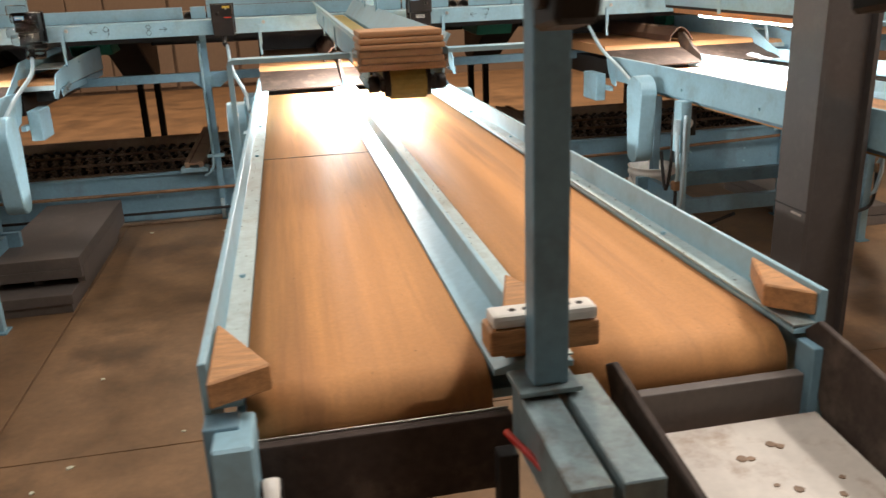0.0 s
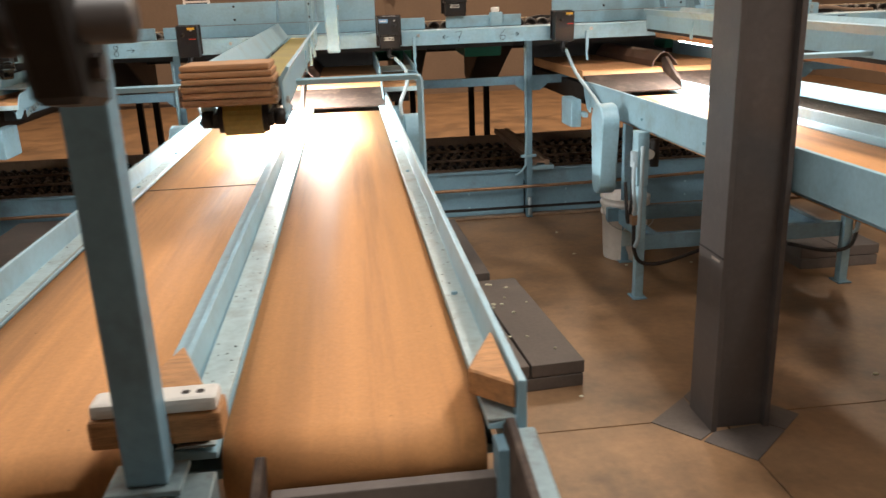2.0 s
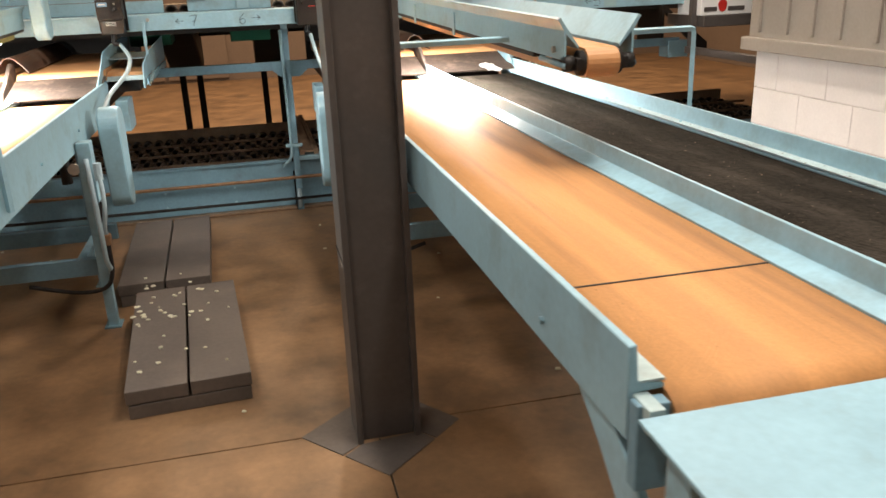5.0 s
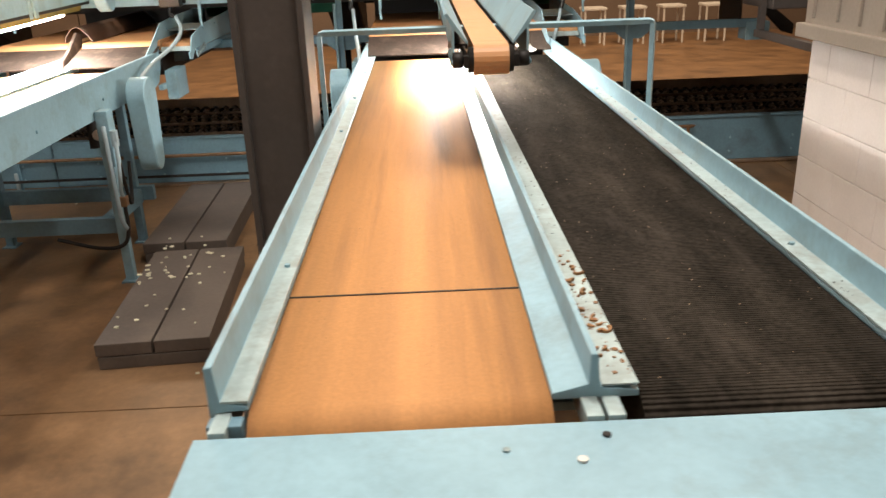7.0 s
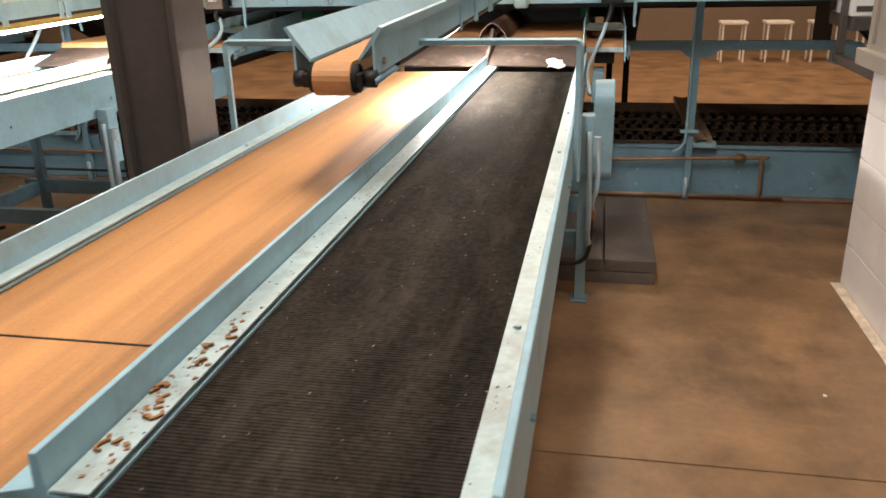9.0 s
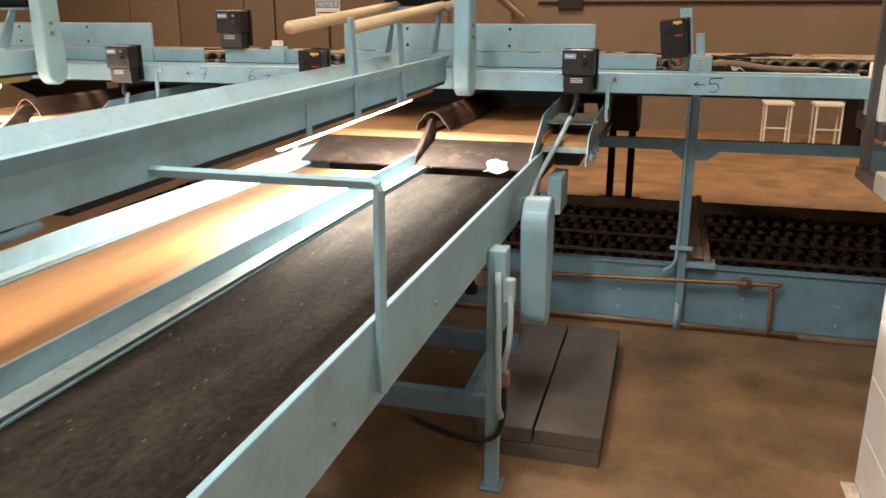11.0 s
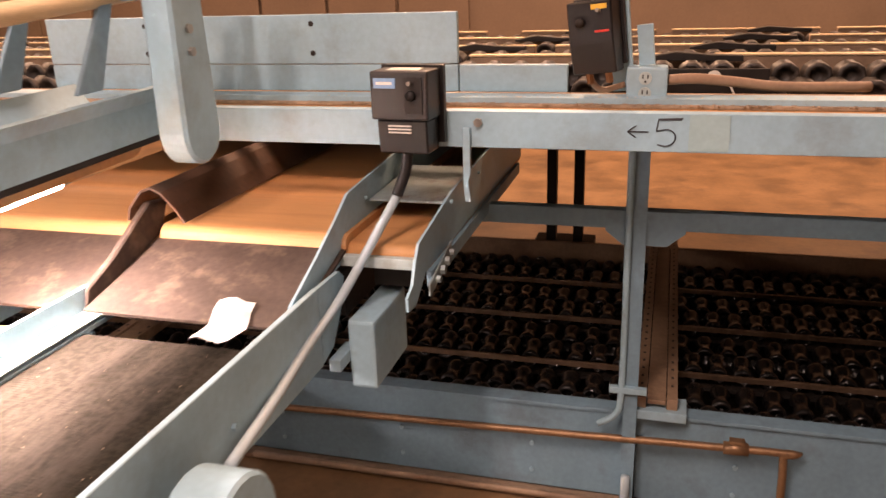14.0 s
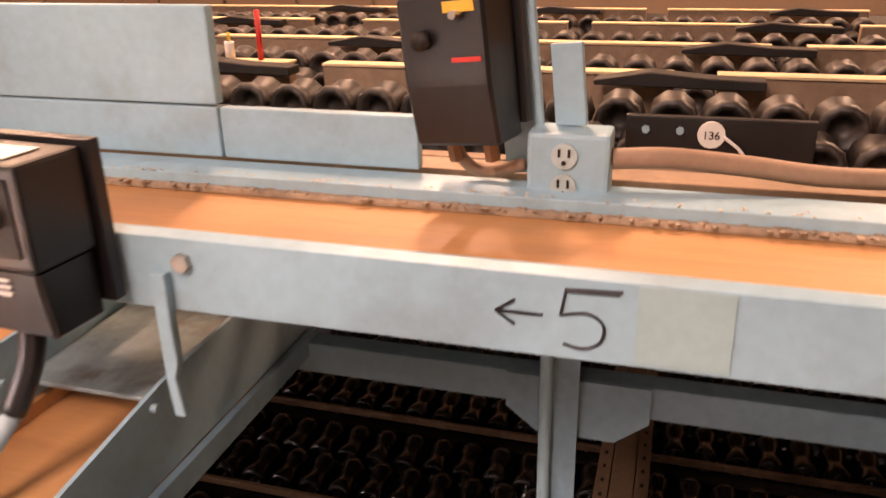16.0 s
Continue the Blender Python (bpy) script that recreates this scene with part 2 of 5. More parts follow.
def obround(cu, v0, v1, r0, r1, seg=10):
    """A rounded upright outline: radius r0 at the foot, r1 at the head."""
    pts = [(cu + r0 * math.cos(a), v0 + r0 + r0 * math.sin(a)) for a in (math.pi + math.pi * k / seg for k in range(seg + 1))]
    pts += [(cu + r1 * math.cos(a), v1 - r1 + r1 * math.sin(a)) for a in (math.pi * k / seg for k in range(seg + 1))]
    return pts


def strip(outline, thick):
    """Thickens an open outline into a closed one."""
    p = [Vector((u, v)) for u, v in outline]
    other = []
    for i, q in enumerate(p):
        d = (p[min(i + 1, len(p) - 1)] - p[max(i - 1, 0)]).normalized()
        other.append(q + Vector((-d.y, d.x)) * thick)
    return [tuple(q) for q in p] + [tuple(q) for q in reversed(other)]


def thing(name, x, y, z, label, category, group="", kind=""):
    ob = new(name)
    ob.location = (x, y, z)
    ob.empty_display_size = 0.1
    return tagged(ob, label, category, group, kind)


def part(name, bm, material, parent=None, label="", soft=False):
    me = bpy.data.meshes.new(name)
    bm.to_mesh(me)
    bm.free()
    me.materials.append(material)
    if soft:
        me.polygons.foreach_set("use_smooth", [True] * len(me.polygons))
    ob = new(name, me)
    if parent:
        ob.parent = parent
        base = Vector((0, 0, 0))
        up = parent
        while up:
            base += up.location
            up = up.parent
        me.transform(Matrix.Translation(-base))
    if label:
        ob["label"] = label
    return ob


def single(name, bm, material, label, category, group="", kind="", soft=False):
    return tagged(part(name, bm, material, None, "", soft), label, category, group, kind)


def writing(name, text, x, y, z, size, material, parent, bold=0.0):
    c = bpy.data.curves.new(name, "FONT")
    c.body, c.size, c.extrude, c.offset, c.align_x = text, size, 0.0006, bold, "CENTER"
    tmp = new(name + "_source", c)
    me = bpy.data.meshes.new_from_object(tmp.evaluated_get(bpy.context.evaluated_depsgraph_get()))
    bpy.data.objects.remove(tmp)
    bpy.data.curves.remove(c)
    me.transform(Matrix.Translation((x, y, z)) @ Euler((radians(90), 0, 0)).to_matrix().to_4x4())
    bm = bmesh.new()
    bm.from_mesh(me)
    bpy.data.meshes.remove(me)
    return part(name, bm, material, parent)


def arrow(x, y, z, length, way, parent):
    bm = bmesh.new()
    h = 0.019
    tip = x + way * length / 2
    tube([(x - way * length / 2, y, z), (tip, y, z)], 0.0015, 5, bm)
    tube([(tip - way * h, y, z + h * 0.7), (tip, y, z)], 0.0015, 5, bm)
    tube([(tip - way * h, y, z - h * 0.7), (tip, y, z)], 0.0015, 5, bm)
    return part("arrow", bm, M_INK, parent, "hand-drawn black arrow")


def bolt(x, y, z, axis, parent, r=0.007, name="bolt"):
    e = {"x": (0.008, 0, 0), "-x": (-0.008, 0, 0), "-y": (0, -0.008, 0), "z": (0, 0, 0.006)}[axis]
    return part(name, tube([(x, y, z), (x + e[0], y + e[1], z + e[2])], r, 6), M_CHROME if r > 0.009 else M_BLUE, parent)


# ---- setting ----
XW0, XW1, YW0, YW1 = -6.5, 9.5, -3.0, 14.4
WALLX, WALLY = 4.915, 4.76
floor = single("floor", bx(XW0, YW0, -0.25, XW1, YW1, -0.012, 0), M_JOINT, "brown stained concrete floor of a packing hall", "floor", "", "structure")
# Ceiling, south and west walls are added unseen and dark, to limit bounce.
ceiling = single("ceiling", bx(XW0, YW0, CEIL, XW1, YW1, CEIL + 0.15, 0), M_CEIL, "unseen plain ceiling, kept dark to cut bounced light", "ceiling", "", "structure")
wall_north = single("wall_north", bx(XW0, YW1, 0, XW1, YW1 + 0.2, CEIL, 0), M_BACK, "brown painted block wall across the hall", "wall", "", "structure")
wall_south = single("wall_south", bx(XW0, YW0 - 0.2, 0, XW1, YW0, CEIL, 0), M_BACKLIGHT, "unseen plain tan wall, kept dull to cut bounced light", "wall", "", "structure")
wall_west = single("wall_west", bx(XW0 - 0.2, YW0, 0, XW0, YW1, CEIL, 0), M_BACKLIGHT, "plain tan side wall", "wall", "", "structure")
wall_far_east = single("wall_far_east", bx(XW1, YW0, 0, XW1 + 0.2, YW1, CEIL, 0), M_BACK, "plain brown side wall", "wall", "", "structure")
wall_east = single("wall_east", bx(WALLX + 0.01, YW0, 0, WALLX + 0.2, WALLY - 0.01, CEIL, 0), M_WHITE, "white painted block wall with a grey panelled upper part", "wall", "", "structure")
upper = part("upper_panel", bx(WALLX - 0.035, YW0, 1.10, WALLX + 0.008, WALLY + 0.03, CEIL - 0.01, 0), M_GREYWALL, wall_east, "grey painted upper panel")
part("ledge", bx(WALLX - 0.07, YW0, 1.03, WALLX + 0.008, WALLY + 0.06, 1.10, 0.006), M_GREYWALL, wall_east, "grey timber ledge")
k = 0
yy = WALLY - 0.05
while yy > 0.4:
    part("panel_batten", bx(WALLX - 0.050, yy - 0.022, 1.13, WALLX - 0.036, yy, 2.6, 0.003), M_GREYWALL, upper)
    yy -= 0.20 if k % 3 else 0.24
    k += 1

# far wall: sliding door leaves and a pale bay
for x0, x1, m in ((-6.4, -4.9, M_BACKLIGHT), (-4.88, -3.95, M_BACKLIGHT), (-3.9, -2.7, M_BACK), (-2.68, -2.15, M_BACK), (-2.12, -1.2, M_BACK), (-1.15, -0.2, M_BACK), (-0.15, 0.8, M_BACK), (0.85, 1.8, M_BACK)):
    part("wall_panel", bx(x0, YW1 - 0.06, 0.05, x1, YW1 - 0.002, 3.2, 0.01), m, wall_north, "tall flat wall panel")
part("rail", bx(2.2, YW1 - 0.05, 1.80, 9.0, YW1 - 0.003, 1.83, 0.004), M_DARK, wall_north, "thin dark conduit run")
part("junction_plate", bx(2.5, YW1 - 0.08, 1.72, 2.86, YW1 - 0.003, 1.86, 0.006), M_DARK, wall_north)
part("brace", tube([(0.9, YW1 - 0.1, 2.5), (2.0, YW1 - 0.1, 1.6)], 0.03, 6), M_TAN, wall_north)

# ---- conveyors ----
BZ = 0.94


def belt_outline(y0, y1, z, r):
    pts = [(y0 + r - r * math.sin(a), z - r + r * math.cos(a)) for a in (math.pi * k / 10 for k in range(11))]
    pts += [(y1 - r + r * math.sin(a), z - r - r * math.cos(a)) for a in (math.pi * k / 10 for k in range(11))]
    return pts


def drive_guard(x0, x1, y, parent, z0=0.48, z1=0.965):
    part("drive_guard", prism(obround(y, z0, z1, 0.068, 0.098), "x", x0, x1, 0.006), M_BLUE, parent, "rounded pale blue drive guard")


def feed_conveyor(x0, x1, y0, y1, split, black, label, table=False):
    """A double belt conveyor: two side rails, two belts, a divider, legs, a drive guard and a pipe hoop."""
    c = thing("belt_conveyor", (x0 + x1) / 2, (y0 + y1) / 2, 0, label, "conveyor", "belt conveyors")
    yr = y0 + (-0.01 if table else 0.008)
    nose = y0 - (0.055 if table else -0.014)
    for sx, s in ((x0, 1), (x1, -1)):
        rb = 0.866 if s > 0 else 0.825
        prof = [(sx, rb), (sx, 1.01), (sx + s * 0.012, 1.012), (sx + s * 0.016, 0.955), (sx + s * 0.055, 0.948), (sx + s * 0.055, 0.940), (sx + s * 0.012, 0.938), (sx + s * 0.012, rb)]
        r = part("side_rail", prism(prof, "y", yr, y1, 0.0015), M_BLUE, c, "pale blue steel side rail with a worn ledge")
        part("ledge", bx(sx + s * 0.017, yr, 0.952, sx + s * 0.056, y1, 0.9565, 0.001), M_EDGE, r)
        for yb in (yr + 0.33, yr + 1.55, yr + 2.18, yr + 2.9, yr + 3.4):
            bolt(sx, yb, 0.91 if s > 0 else 0.90, "-x" if s > 0 else "x", r)
            bolt(sx + s * 0.036, yb + 0.17, 0.956, "z", r, 0.006)
        part("end_bracket", bx(sx + s * 0.001, y0 - 0.04, 0.80, sx + s * 0.05, yr - 0.003, 0.935, 0.003), M_BLUE_D, c)
    a0, a1 = x0 + 0.056, split - 0.063
    b0, b1 = split + 0.063, x1 - 0.056
    bl = part("belt", prism(belt_outline(nose, y1 - 0.135, BZ, 0.055), "x", a0, a1, 0), M_BELT, c, "worn tan conveyor belt", True)
    br = part("belt", prism(belt_outline(nose, y1 - 0.135, BZ, 0.055), "x", b0, b1, 0), M_BBELT if black else M_BELT, c, "dusty black ribbed belt" if black else "worn tan conveyor belt", True)
    for ob in (bl, br):
        ob.data.polygons.foreach_set("use_smooth", [len(p.vertices) == 4 for p in ob.data.polygons])
    js = ((bl, a0, a1, 1.955),) if table else ((bl, a0, a1, 3.33),)
    for ob, u, v, y in js:
        part("belt_joint", bx(u, y, BZ + 0.0003, v, y + 0.005, BZ + 0.0016, 0), M_DARK, ob, "dark laced belt joint")
    # divider
    d = part("divider", prism([(split - 0.062, 0.945), (split - 0.010, 0.958), (split - 0.008, 1.005), (split + 0.002, 1.005), (split + 0.006, 0.952), (split + 0.062, 0.945), (split + 0.062, 0.935), (split - 0.062, 0.935)], "y", yr, y1 - 0.02, 0.001), M_BLUE, c, "pale blue divider between the belts")
    part("ledge", bx(split + 0.009, yr, 0.9535, split + 0.061, y1 - 0.05, 0.957, 0.001), M_EDGE, d)
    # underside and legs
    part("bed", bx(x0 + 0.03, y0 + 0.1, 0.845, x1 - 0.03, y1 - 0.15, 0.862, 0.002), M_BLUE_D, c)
    for sx, s in ((x0, 1), (x1, -1)):
        o = -s
        for yl, inn in ((4.39, 0.0), (4.98, 0.13)):
            lx = sx - o * inn
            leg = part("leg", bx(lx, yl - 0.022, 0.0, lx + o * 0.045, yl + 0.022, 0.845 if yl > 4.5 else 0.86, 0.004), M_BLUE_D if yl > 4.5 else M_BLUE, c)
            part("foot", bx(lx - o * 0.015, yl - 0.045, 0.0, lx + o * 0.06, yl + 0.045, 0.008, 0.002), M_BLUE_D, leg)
        part("leg_box", bx(sx + o * 0.003, 4.35, 0.60, sx + o * 0.062, 4.43, 0.868, 0.006), M_BLUE, c, "pale blue box on the leg head")
        part("stretcher", bx(sx - o * 0.10, 4.44, 0.24, sx - o * 0.06, 4.958, 0.32, 0.003), M_BLUE_D, c)
        drive_guard(sx + o * 0.052, sx + o * 0.147, 4.75, c)
        part("air_hose", tube(smooth_path([(sx + o * 0.04, 4.34, 0.80), (sx + o * 0.05, 4.32, 0.55), (sx + o * 0.05, 4.33, 0.35), (sx + o * 0.03, 4.40, 0.26), (sx + o * -0.25, 4.6, 0.24)]), 0.011, 8), M_CONDUIT, c, "", True)
        part("air_hose", tube(smooth_path([(sx + o * 0.01, 4.53, 0.78), (sx + o * 0.03, 4.50, 0.5), (sx + o * 0.03, 4.55, 0.36), (sx + o * 0.01, 4.66, 0.55)]), 0.009, 8), M_DARK, c, "", True)
        part("air_valve", tube([(sx - o * 0.09, 4.52, 0.80), (sx - o * 0.09, 4.52, 0.74), (sx - o * 0.09, 4.52, 0.66)], 0.024, 8), M_DARK, c, "black air regulator with a gauge", True)
        part("motor_box", bx(sx + o * 0.03, y1 + 0.075, 0.735, sx + o * 0.095, y1 + 0.305, 0.905, 0.008), M_BLUE, c, "pale blue motor box")
        part("end_plate", prism([(y1 + 0.001, 0.83), (y1 + 0.06, 0.845), (y1 + 0.12, 0.92), (y1 + 0.145, 0.985), (y1 + 0.12, 1.006), (y1 + 0.001, 1.010)], "x", sx, sx - o * 0.010, 0), M_BLUE, c, "rounded pale blue rail end")
        part("box_bracket", bx(sx + o * 0.002, y1 + 0.02, 0.80, sx + o * 0.03, y1 + 0.12, 0.83, 0.003), M_BLUE, c)
        part("leg_conduit", tube(smooth_path([(sx + o * 0.075, 4.36, 0.74), (sx + o * 0.085, 4.335, 0.66), (sx + o * 0.082, 4.325, 0.56), (sx + o * 0.066, 4.345, 0.49), (sx + o * 0.063, 4.367, 0.445)]), 0.010, 8), M_CONDUIT, c, "ribbed flexible conduit", True)
        part("conduit_gland", tube([(sx + o * 0.075, 4.362, 0.70), (sx + o * 0.075, 4.362, 0.775)], 0.019, 8), M_CONDUIT, c)
        part("brass_fitting", bx(sx + o * 0.046, 4.345, 0.40, sx + o * 0.08, 4.39, 0.45, 0.006), M_BRASS, c, "brass hose fitting")
        part("air_hose", tube(smooth_path([(sx + o * 0.063, 4.367, 0.40), (sx + o * 0.06, 4.36, 0.27), (sx + o * 0.02, 4.355, 0.20), (sx - o * 0.10, 4.36, 0.19), (sx - o * 0.30, 4.38, 0.235)]), 0.010, 8), M_DARK, c, "", True)
        part("gauge", tube([(sx - o * 0.04, 4.47, 0.735), (sx - o * 0.04, 4.455, 0.735)], 0.026, 14), M_PLASTIC, c, "small round pressure gauge")
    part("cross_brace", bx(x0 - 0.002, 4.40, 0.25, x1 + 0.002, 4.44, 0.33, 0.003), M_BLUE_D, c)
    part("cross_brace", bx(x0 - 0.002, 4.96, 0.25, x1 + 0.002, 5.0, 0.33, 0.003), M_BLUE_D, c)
    # hoop across the belts
    hz, hy = 1.28, 3.27 if not table else 3.33
    part("flat_bar_hoop", tube([(x0 - 0.016, hy, 0.86), (x0 - 0.016, hy, hz - 0.012), (x0 - 0.012, hy, hz - 0.003), (x0 - 0.003, hy, hz), (x1 + 0.003, hy, hz), (x1 + 0.012, hy, hz - 0.003), (x1 + 0.016, hy, hz - 0.012), (x1 + 0.016, hy, 0.86)], 0.0115, 4), M_BLUE, c, "bent flat bar hoop over the belts")
    # chute and feed belts up to the cross conveyor
    ch = [(y1 - 0.11, 0.962), (y1 + 0.03, 0.994), (y1 + 0.19, 1.035)]
    part("chute", prism(strip(ch, -0.008), "x", x0 + 0.01, split - 0.012, 0), M_RUBBER, c, "scuffed black rubber chute")
    part("chute", prism(strip(ch, -0.008), "x", split + 0.012, x1 - 0.01, 0), M_RUBBER, c, "scuffed black rubber chute")
    part("chute_divider", prism([(y1 - 0.10, 0.95), (y1 + 0.04, 0.99), (y1 + 0.22, 1.04), (y1 + 0.26, 1.12), (y1 + 0.18, 1.13), (y1 + 0.02, 1.04), (y1 - 0.08, 1.0)], "x", split - 0.010, split + 0.010, 0.004), M_RUBBER, c, "worn black rubber divider")
    fb = y1 + 0.19
    for u, v in ((x0 + 0.01, split - 0.02), (split + 0.02, x1 - 0.01)):
        part("feed_belt", prism(belt_outline(fb, 6.9, 1.065, 0.03), "x", u, v, 0), M_BELT_X, c, "tan feed belt lit from above")
    fold = [(split - 0.085, 1.070), (split - 0.075, 1.105), (split - 0.035, 1.150), (split - 0.005, 1.160), (split + 0.025, 1.148), (split + 0.060, 1.110), (split + 0.085, 1.072)]
    part("divider_flap", prism(strip(fold, -0.006), "y", fb + 0.02, 6.75, 0), M_FLAP, c, "folded brown rubber sheet over the divider")
    part("back_frame", bx(x0 - 0.02, 6.95, 0.9, x1 + 0.02, 7.02, 1.22, 0.004), M_DARK, c)
    part("under_frame", bx(x0 + 0.02, 5.55, 0.86, x1 - 0.02, 6.9, 0.98, 0.004), M_DARK, c)
    # near end
    return c


C0 = feed_conveyor(-1.88, -0.92, 1.60, 5.32, -1.40, False, "pale blue double conveyor with two worn tan belts")
C1 = feed_conveyor(0.39, 1.357, 1.59, 5.32, 0.872, False, "pale blue double conveyor with two worn tan belts and wooden wedges")
C2 = feed_conveyor(2.58, 3.66, 1.585, 5.36, 3.125, True, "pale blue double conveyor with one tan and one black belt", True)

# near end of the first pair: wooden wedges, guide block, post and two bars
part("wedge", prism([(0.406, 1.545), (0.490, 1.585), (0.412, 1.745), (0.406, 1.745)], "z", 0.966, 1.006, 0.003), M_WOOD, C1, "bare wooden wedge")
part("wedge", prism([(1.341, 1.600), (1.283, 1.659), (1.336, 1.785), (1.341, 1.785)], "z", 0.966, 1.006, 0.003), M_WOOD, C1, "bare wooden wedge")
gb = part("guide_block", bx(0.792, 1.547, 0.990, 0.955, 1.602, 1.030, 0.006), M_WOOD, C1, "worn wooden guide block")
part("wear_strip", bx(0.797, 1.549, 1.031, 0.952, 1.592, 1.051, 0.007), M_PLASTIC, gb, "white plastic strip with dark screw holes")
for hx in (0.83, 0.85, 0.912, 0.93):
    part("screw_hole", tube([(hx, 1.569, 1.049), (hx, 1.569, 1.0516)], 0.0055, 8), M_DARK, gb)
part("guide_point", prism([(0.825, 1.604), (0.93, 1.604), (0.872, 1.76)], "z", 0.958, 1.035, 0.003), M_WOOD, C1, "pointed wooden guide")
part("post", bx(0.842, 1.502, 0.962, 0.892, 1.545, 1.599, 0.004), M_BLUE_D, C1, "square blue-grey steel post")
part("post_foot", bx(0.818, 1.490, 0.953, 0.908, 1.560, 0.961, 0.002), M_SCRAPED, C1)
for u, v in ((0.822, 0.876), (0.888, 0.942)):
    part("end_bar", prism([(1.30, 0.86), (1.30, 0.935), (1.545, 0.950), (1.545, 0.86)], "x", u, v, 0.002), M_SCRAPED, C1, "scraped pale blue end bar")
part("end_gate", bx(0.45, 1.570, 0.76, 0.83, 1.588, 0.884, 0.003), M_RUBBER, C1, "dark rubber apron below the belt end")
part("apron_edge", bx(0.452, 1.5885, 0.878, 0.828, 1.592, 0.8865, 0.001), M_CHROME, C1, "bright worn metal edge")
part("apron_frame", bx(0.46, 1.50, 0.45, 0.49, 1.53, 0.86, 0.003), M_DARK, C1)
part("apron_frame", bx(0.79, 1.50, 0.45, 0.82, 1.53, 0.86, 0.003), M_DARK, C1)
part("tension_rod", tube([(0.475, 1.46, 0.80), (0.478, 1.49, 0.885)], 0.011, 8), M_PLASTIC, C1, "worn steel tension rod", True)
part("end_gate", bx(1.00, 1.568, 0.78, 1.318, 1.590, 0.884, 0.003), M_STEP, C1, "grey-brown board below the belt end")
part("end_leg", prism([(1.42, 0.0), (1.47, 0.0), (1.60, 0.72), (1.60, 0.93), (1.50, 0.93)], "x", 0.405, 0.46, 0.004), M_BLUE, C1)
part("end_leg", bx(1.315, 1.10, 0.0, 1.36, 1.15, 0.84, 0.004), M_BLUE, C1)
part("end_leg", bx(0.85, 1.36, 0.0, 0.91, 1.42, 0.80, 0.004), M_BLUE_D, C1)
part("side_bar", prism([(1.10, 0.80), (1.10, 0.875), (1.59, 0.945), (1.59, 0.80)], "x", 1.336, 1.366, 0.003), M_SCRAPED, C1)
part("stained_deck", prism([(1.05, 0.762), (1.545, 0.815), (1.545, 0.830), (1.05, 0.777)], "x", 1.005, 1.318, 0.002), M_DECK, C1, "white catch board with brown stains")
random.seed(5)
for k in range(26):
    px, py, r = random.uniform(1.03, 1.28), random.uniform(1.07, 1.50), random.uniform(0.004, 0.009)
    zz = 0.777 + (py - 1.05) * 0.053 / 0.495
    o = [(px + r * random.uniform(0.7, 1.15) * math.cos(t), py + r * random.uniform(0.7, 1.15) * math.sin(t)) for t in (0.0, 0.8, 1.6, 2.4, 3.1, 3.9, 4.7, 5.5)]
    part("stain_spot", prism(o, "z", zz - 0.002, zz + 0.0012), M_STAIN, C1, "brown stain on the board")
dk = part("side_flap", prism([(1.02, 0.76), (1.53, 0.81), (1.60, 0.93), (1.575, 0.945), (1.30, 0.895), (1.02, 0.835)], "x", 0.985, 0.997, 0.002), M_RUBBER, C1, "bent dark rubber flap")
part("side_flap", prism([(1.02, 0.76), (1.53, 0.81), (1.60, 0.945), (1.57, 0.972), (1.46, 0.955), (1.25, 0.915), (1.02, 0.86)], "x", 1.322, 1.334, 0.002), M_RUBBER, C1, "bent dark rubber flap")
part("red_wire", tube(smooth_path([(0.80, 1.50, 0.90), (0.83, 1.40, 0.885), (0.845, 1.30, 0.84), (0.85, 1.2, 0.72), (0.86, 1.15, 0.6)]), 0.005, 6), M_RED, C1, "thin red wire", True)

# near end of the second pair: table plate, leg and brackets
part("table_plate", prism([(1.28, 0.915), (1.522, 0.926), (1.522, 0.932), (1.28, 0.924)], "x", 2.57, 3.69, 0.001), M_BLUE, C2, "plain pale blue end plate")
part("plate_skirt", bx(2.57, 1.282, 0.84, 3.69, 1.290, 0.912, 0.002), M_BLUE, C2)
for u in (2.60, 3.115, 3.145, 3.63):
    part("end_bar", bx(u - 0.012, 1.525, 0.90, u + 0.012, 1.64, 0.938, 0.002), M_EDGE, C2)
for u in (2.59, 3.61):
    part("end_leg", bx(u, 1.42, 0.0, u + 0.05, 1.48, 0.91, 0.004), M_BLUE, C2)
    part("end_brace", prism([(1.48, 0.60), (1.48, 0.72), (1.66, 0.86), (1.80, 0.86), (1.70, 0.79)], "x", u + 0.005, u + 0.02, 0.002), M_BLUE, C2)
random.seed(7)
for k in range(14):
    px, py = random.uniform(3.145, 3.178), random.uniform(1.62, 2.0)
    bend, sz = random.uniform(0, 6.28), random.uniform(0.006, 0.013)
    curl = [(px + sz * math.cos(bend + 0.7 * q) * (0.5 + 0.25 * q), py + sz * 1.3 * math.sin(bend + 0.7 * q)) for q in range(5)]
    part("leaf_scrap", prism(strip(curl, 0.0035 + 0.003 * random.random()), "z", 0.9573, 0.9600 + 0.003 * random.random()), M_LEAF, C2, "curled dry leaf scrap")


# A pale nut, a dark disc for a hole, two scraped studs.
for px, py, rr, m in ((3.081, 1.440, 0.007, M_PLASTIC), (3.122, 1.489, 0.006, M_DARK), (2.987, 1.466, 0.005, M_SCRAPED), (3.522, 1.400, 0.006, M_SCRAPED)):
    pz = 0.924 + (py - 1.28) * 0.033
    part("plate_nut_hole", tube([(px, py, pz - 0.001), (px, py, pz + 0.003)], rr, 8), m, C2)


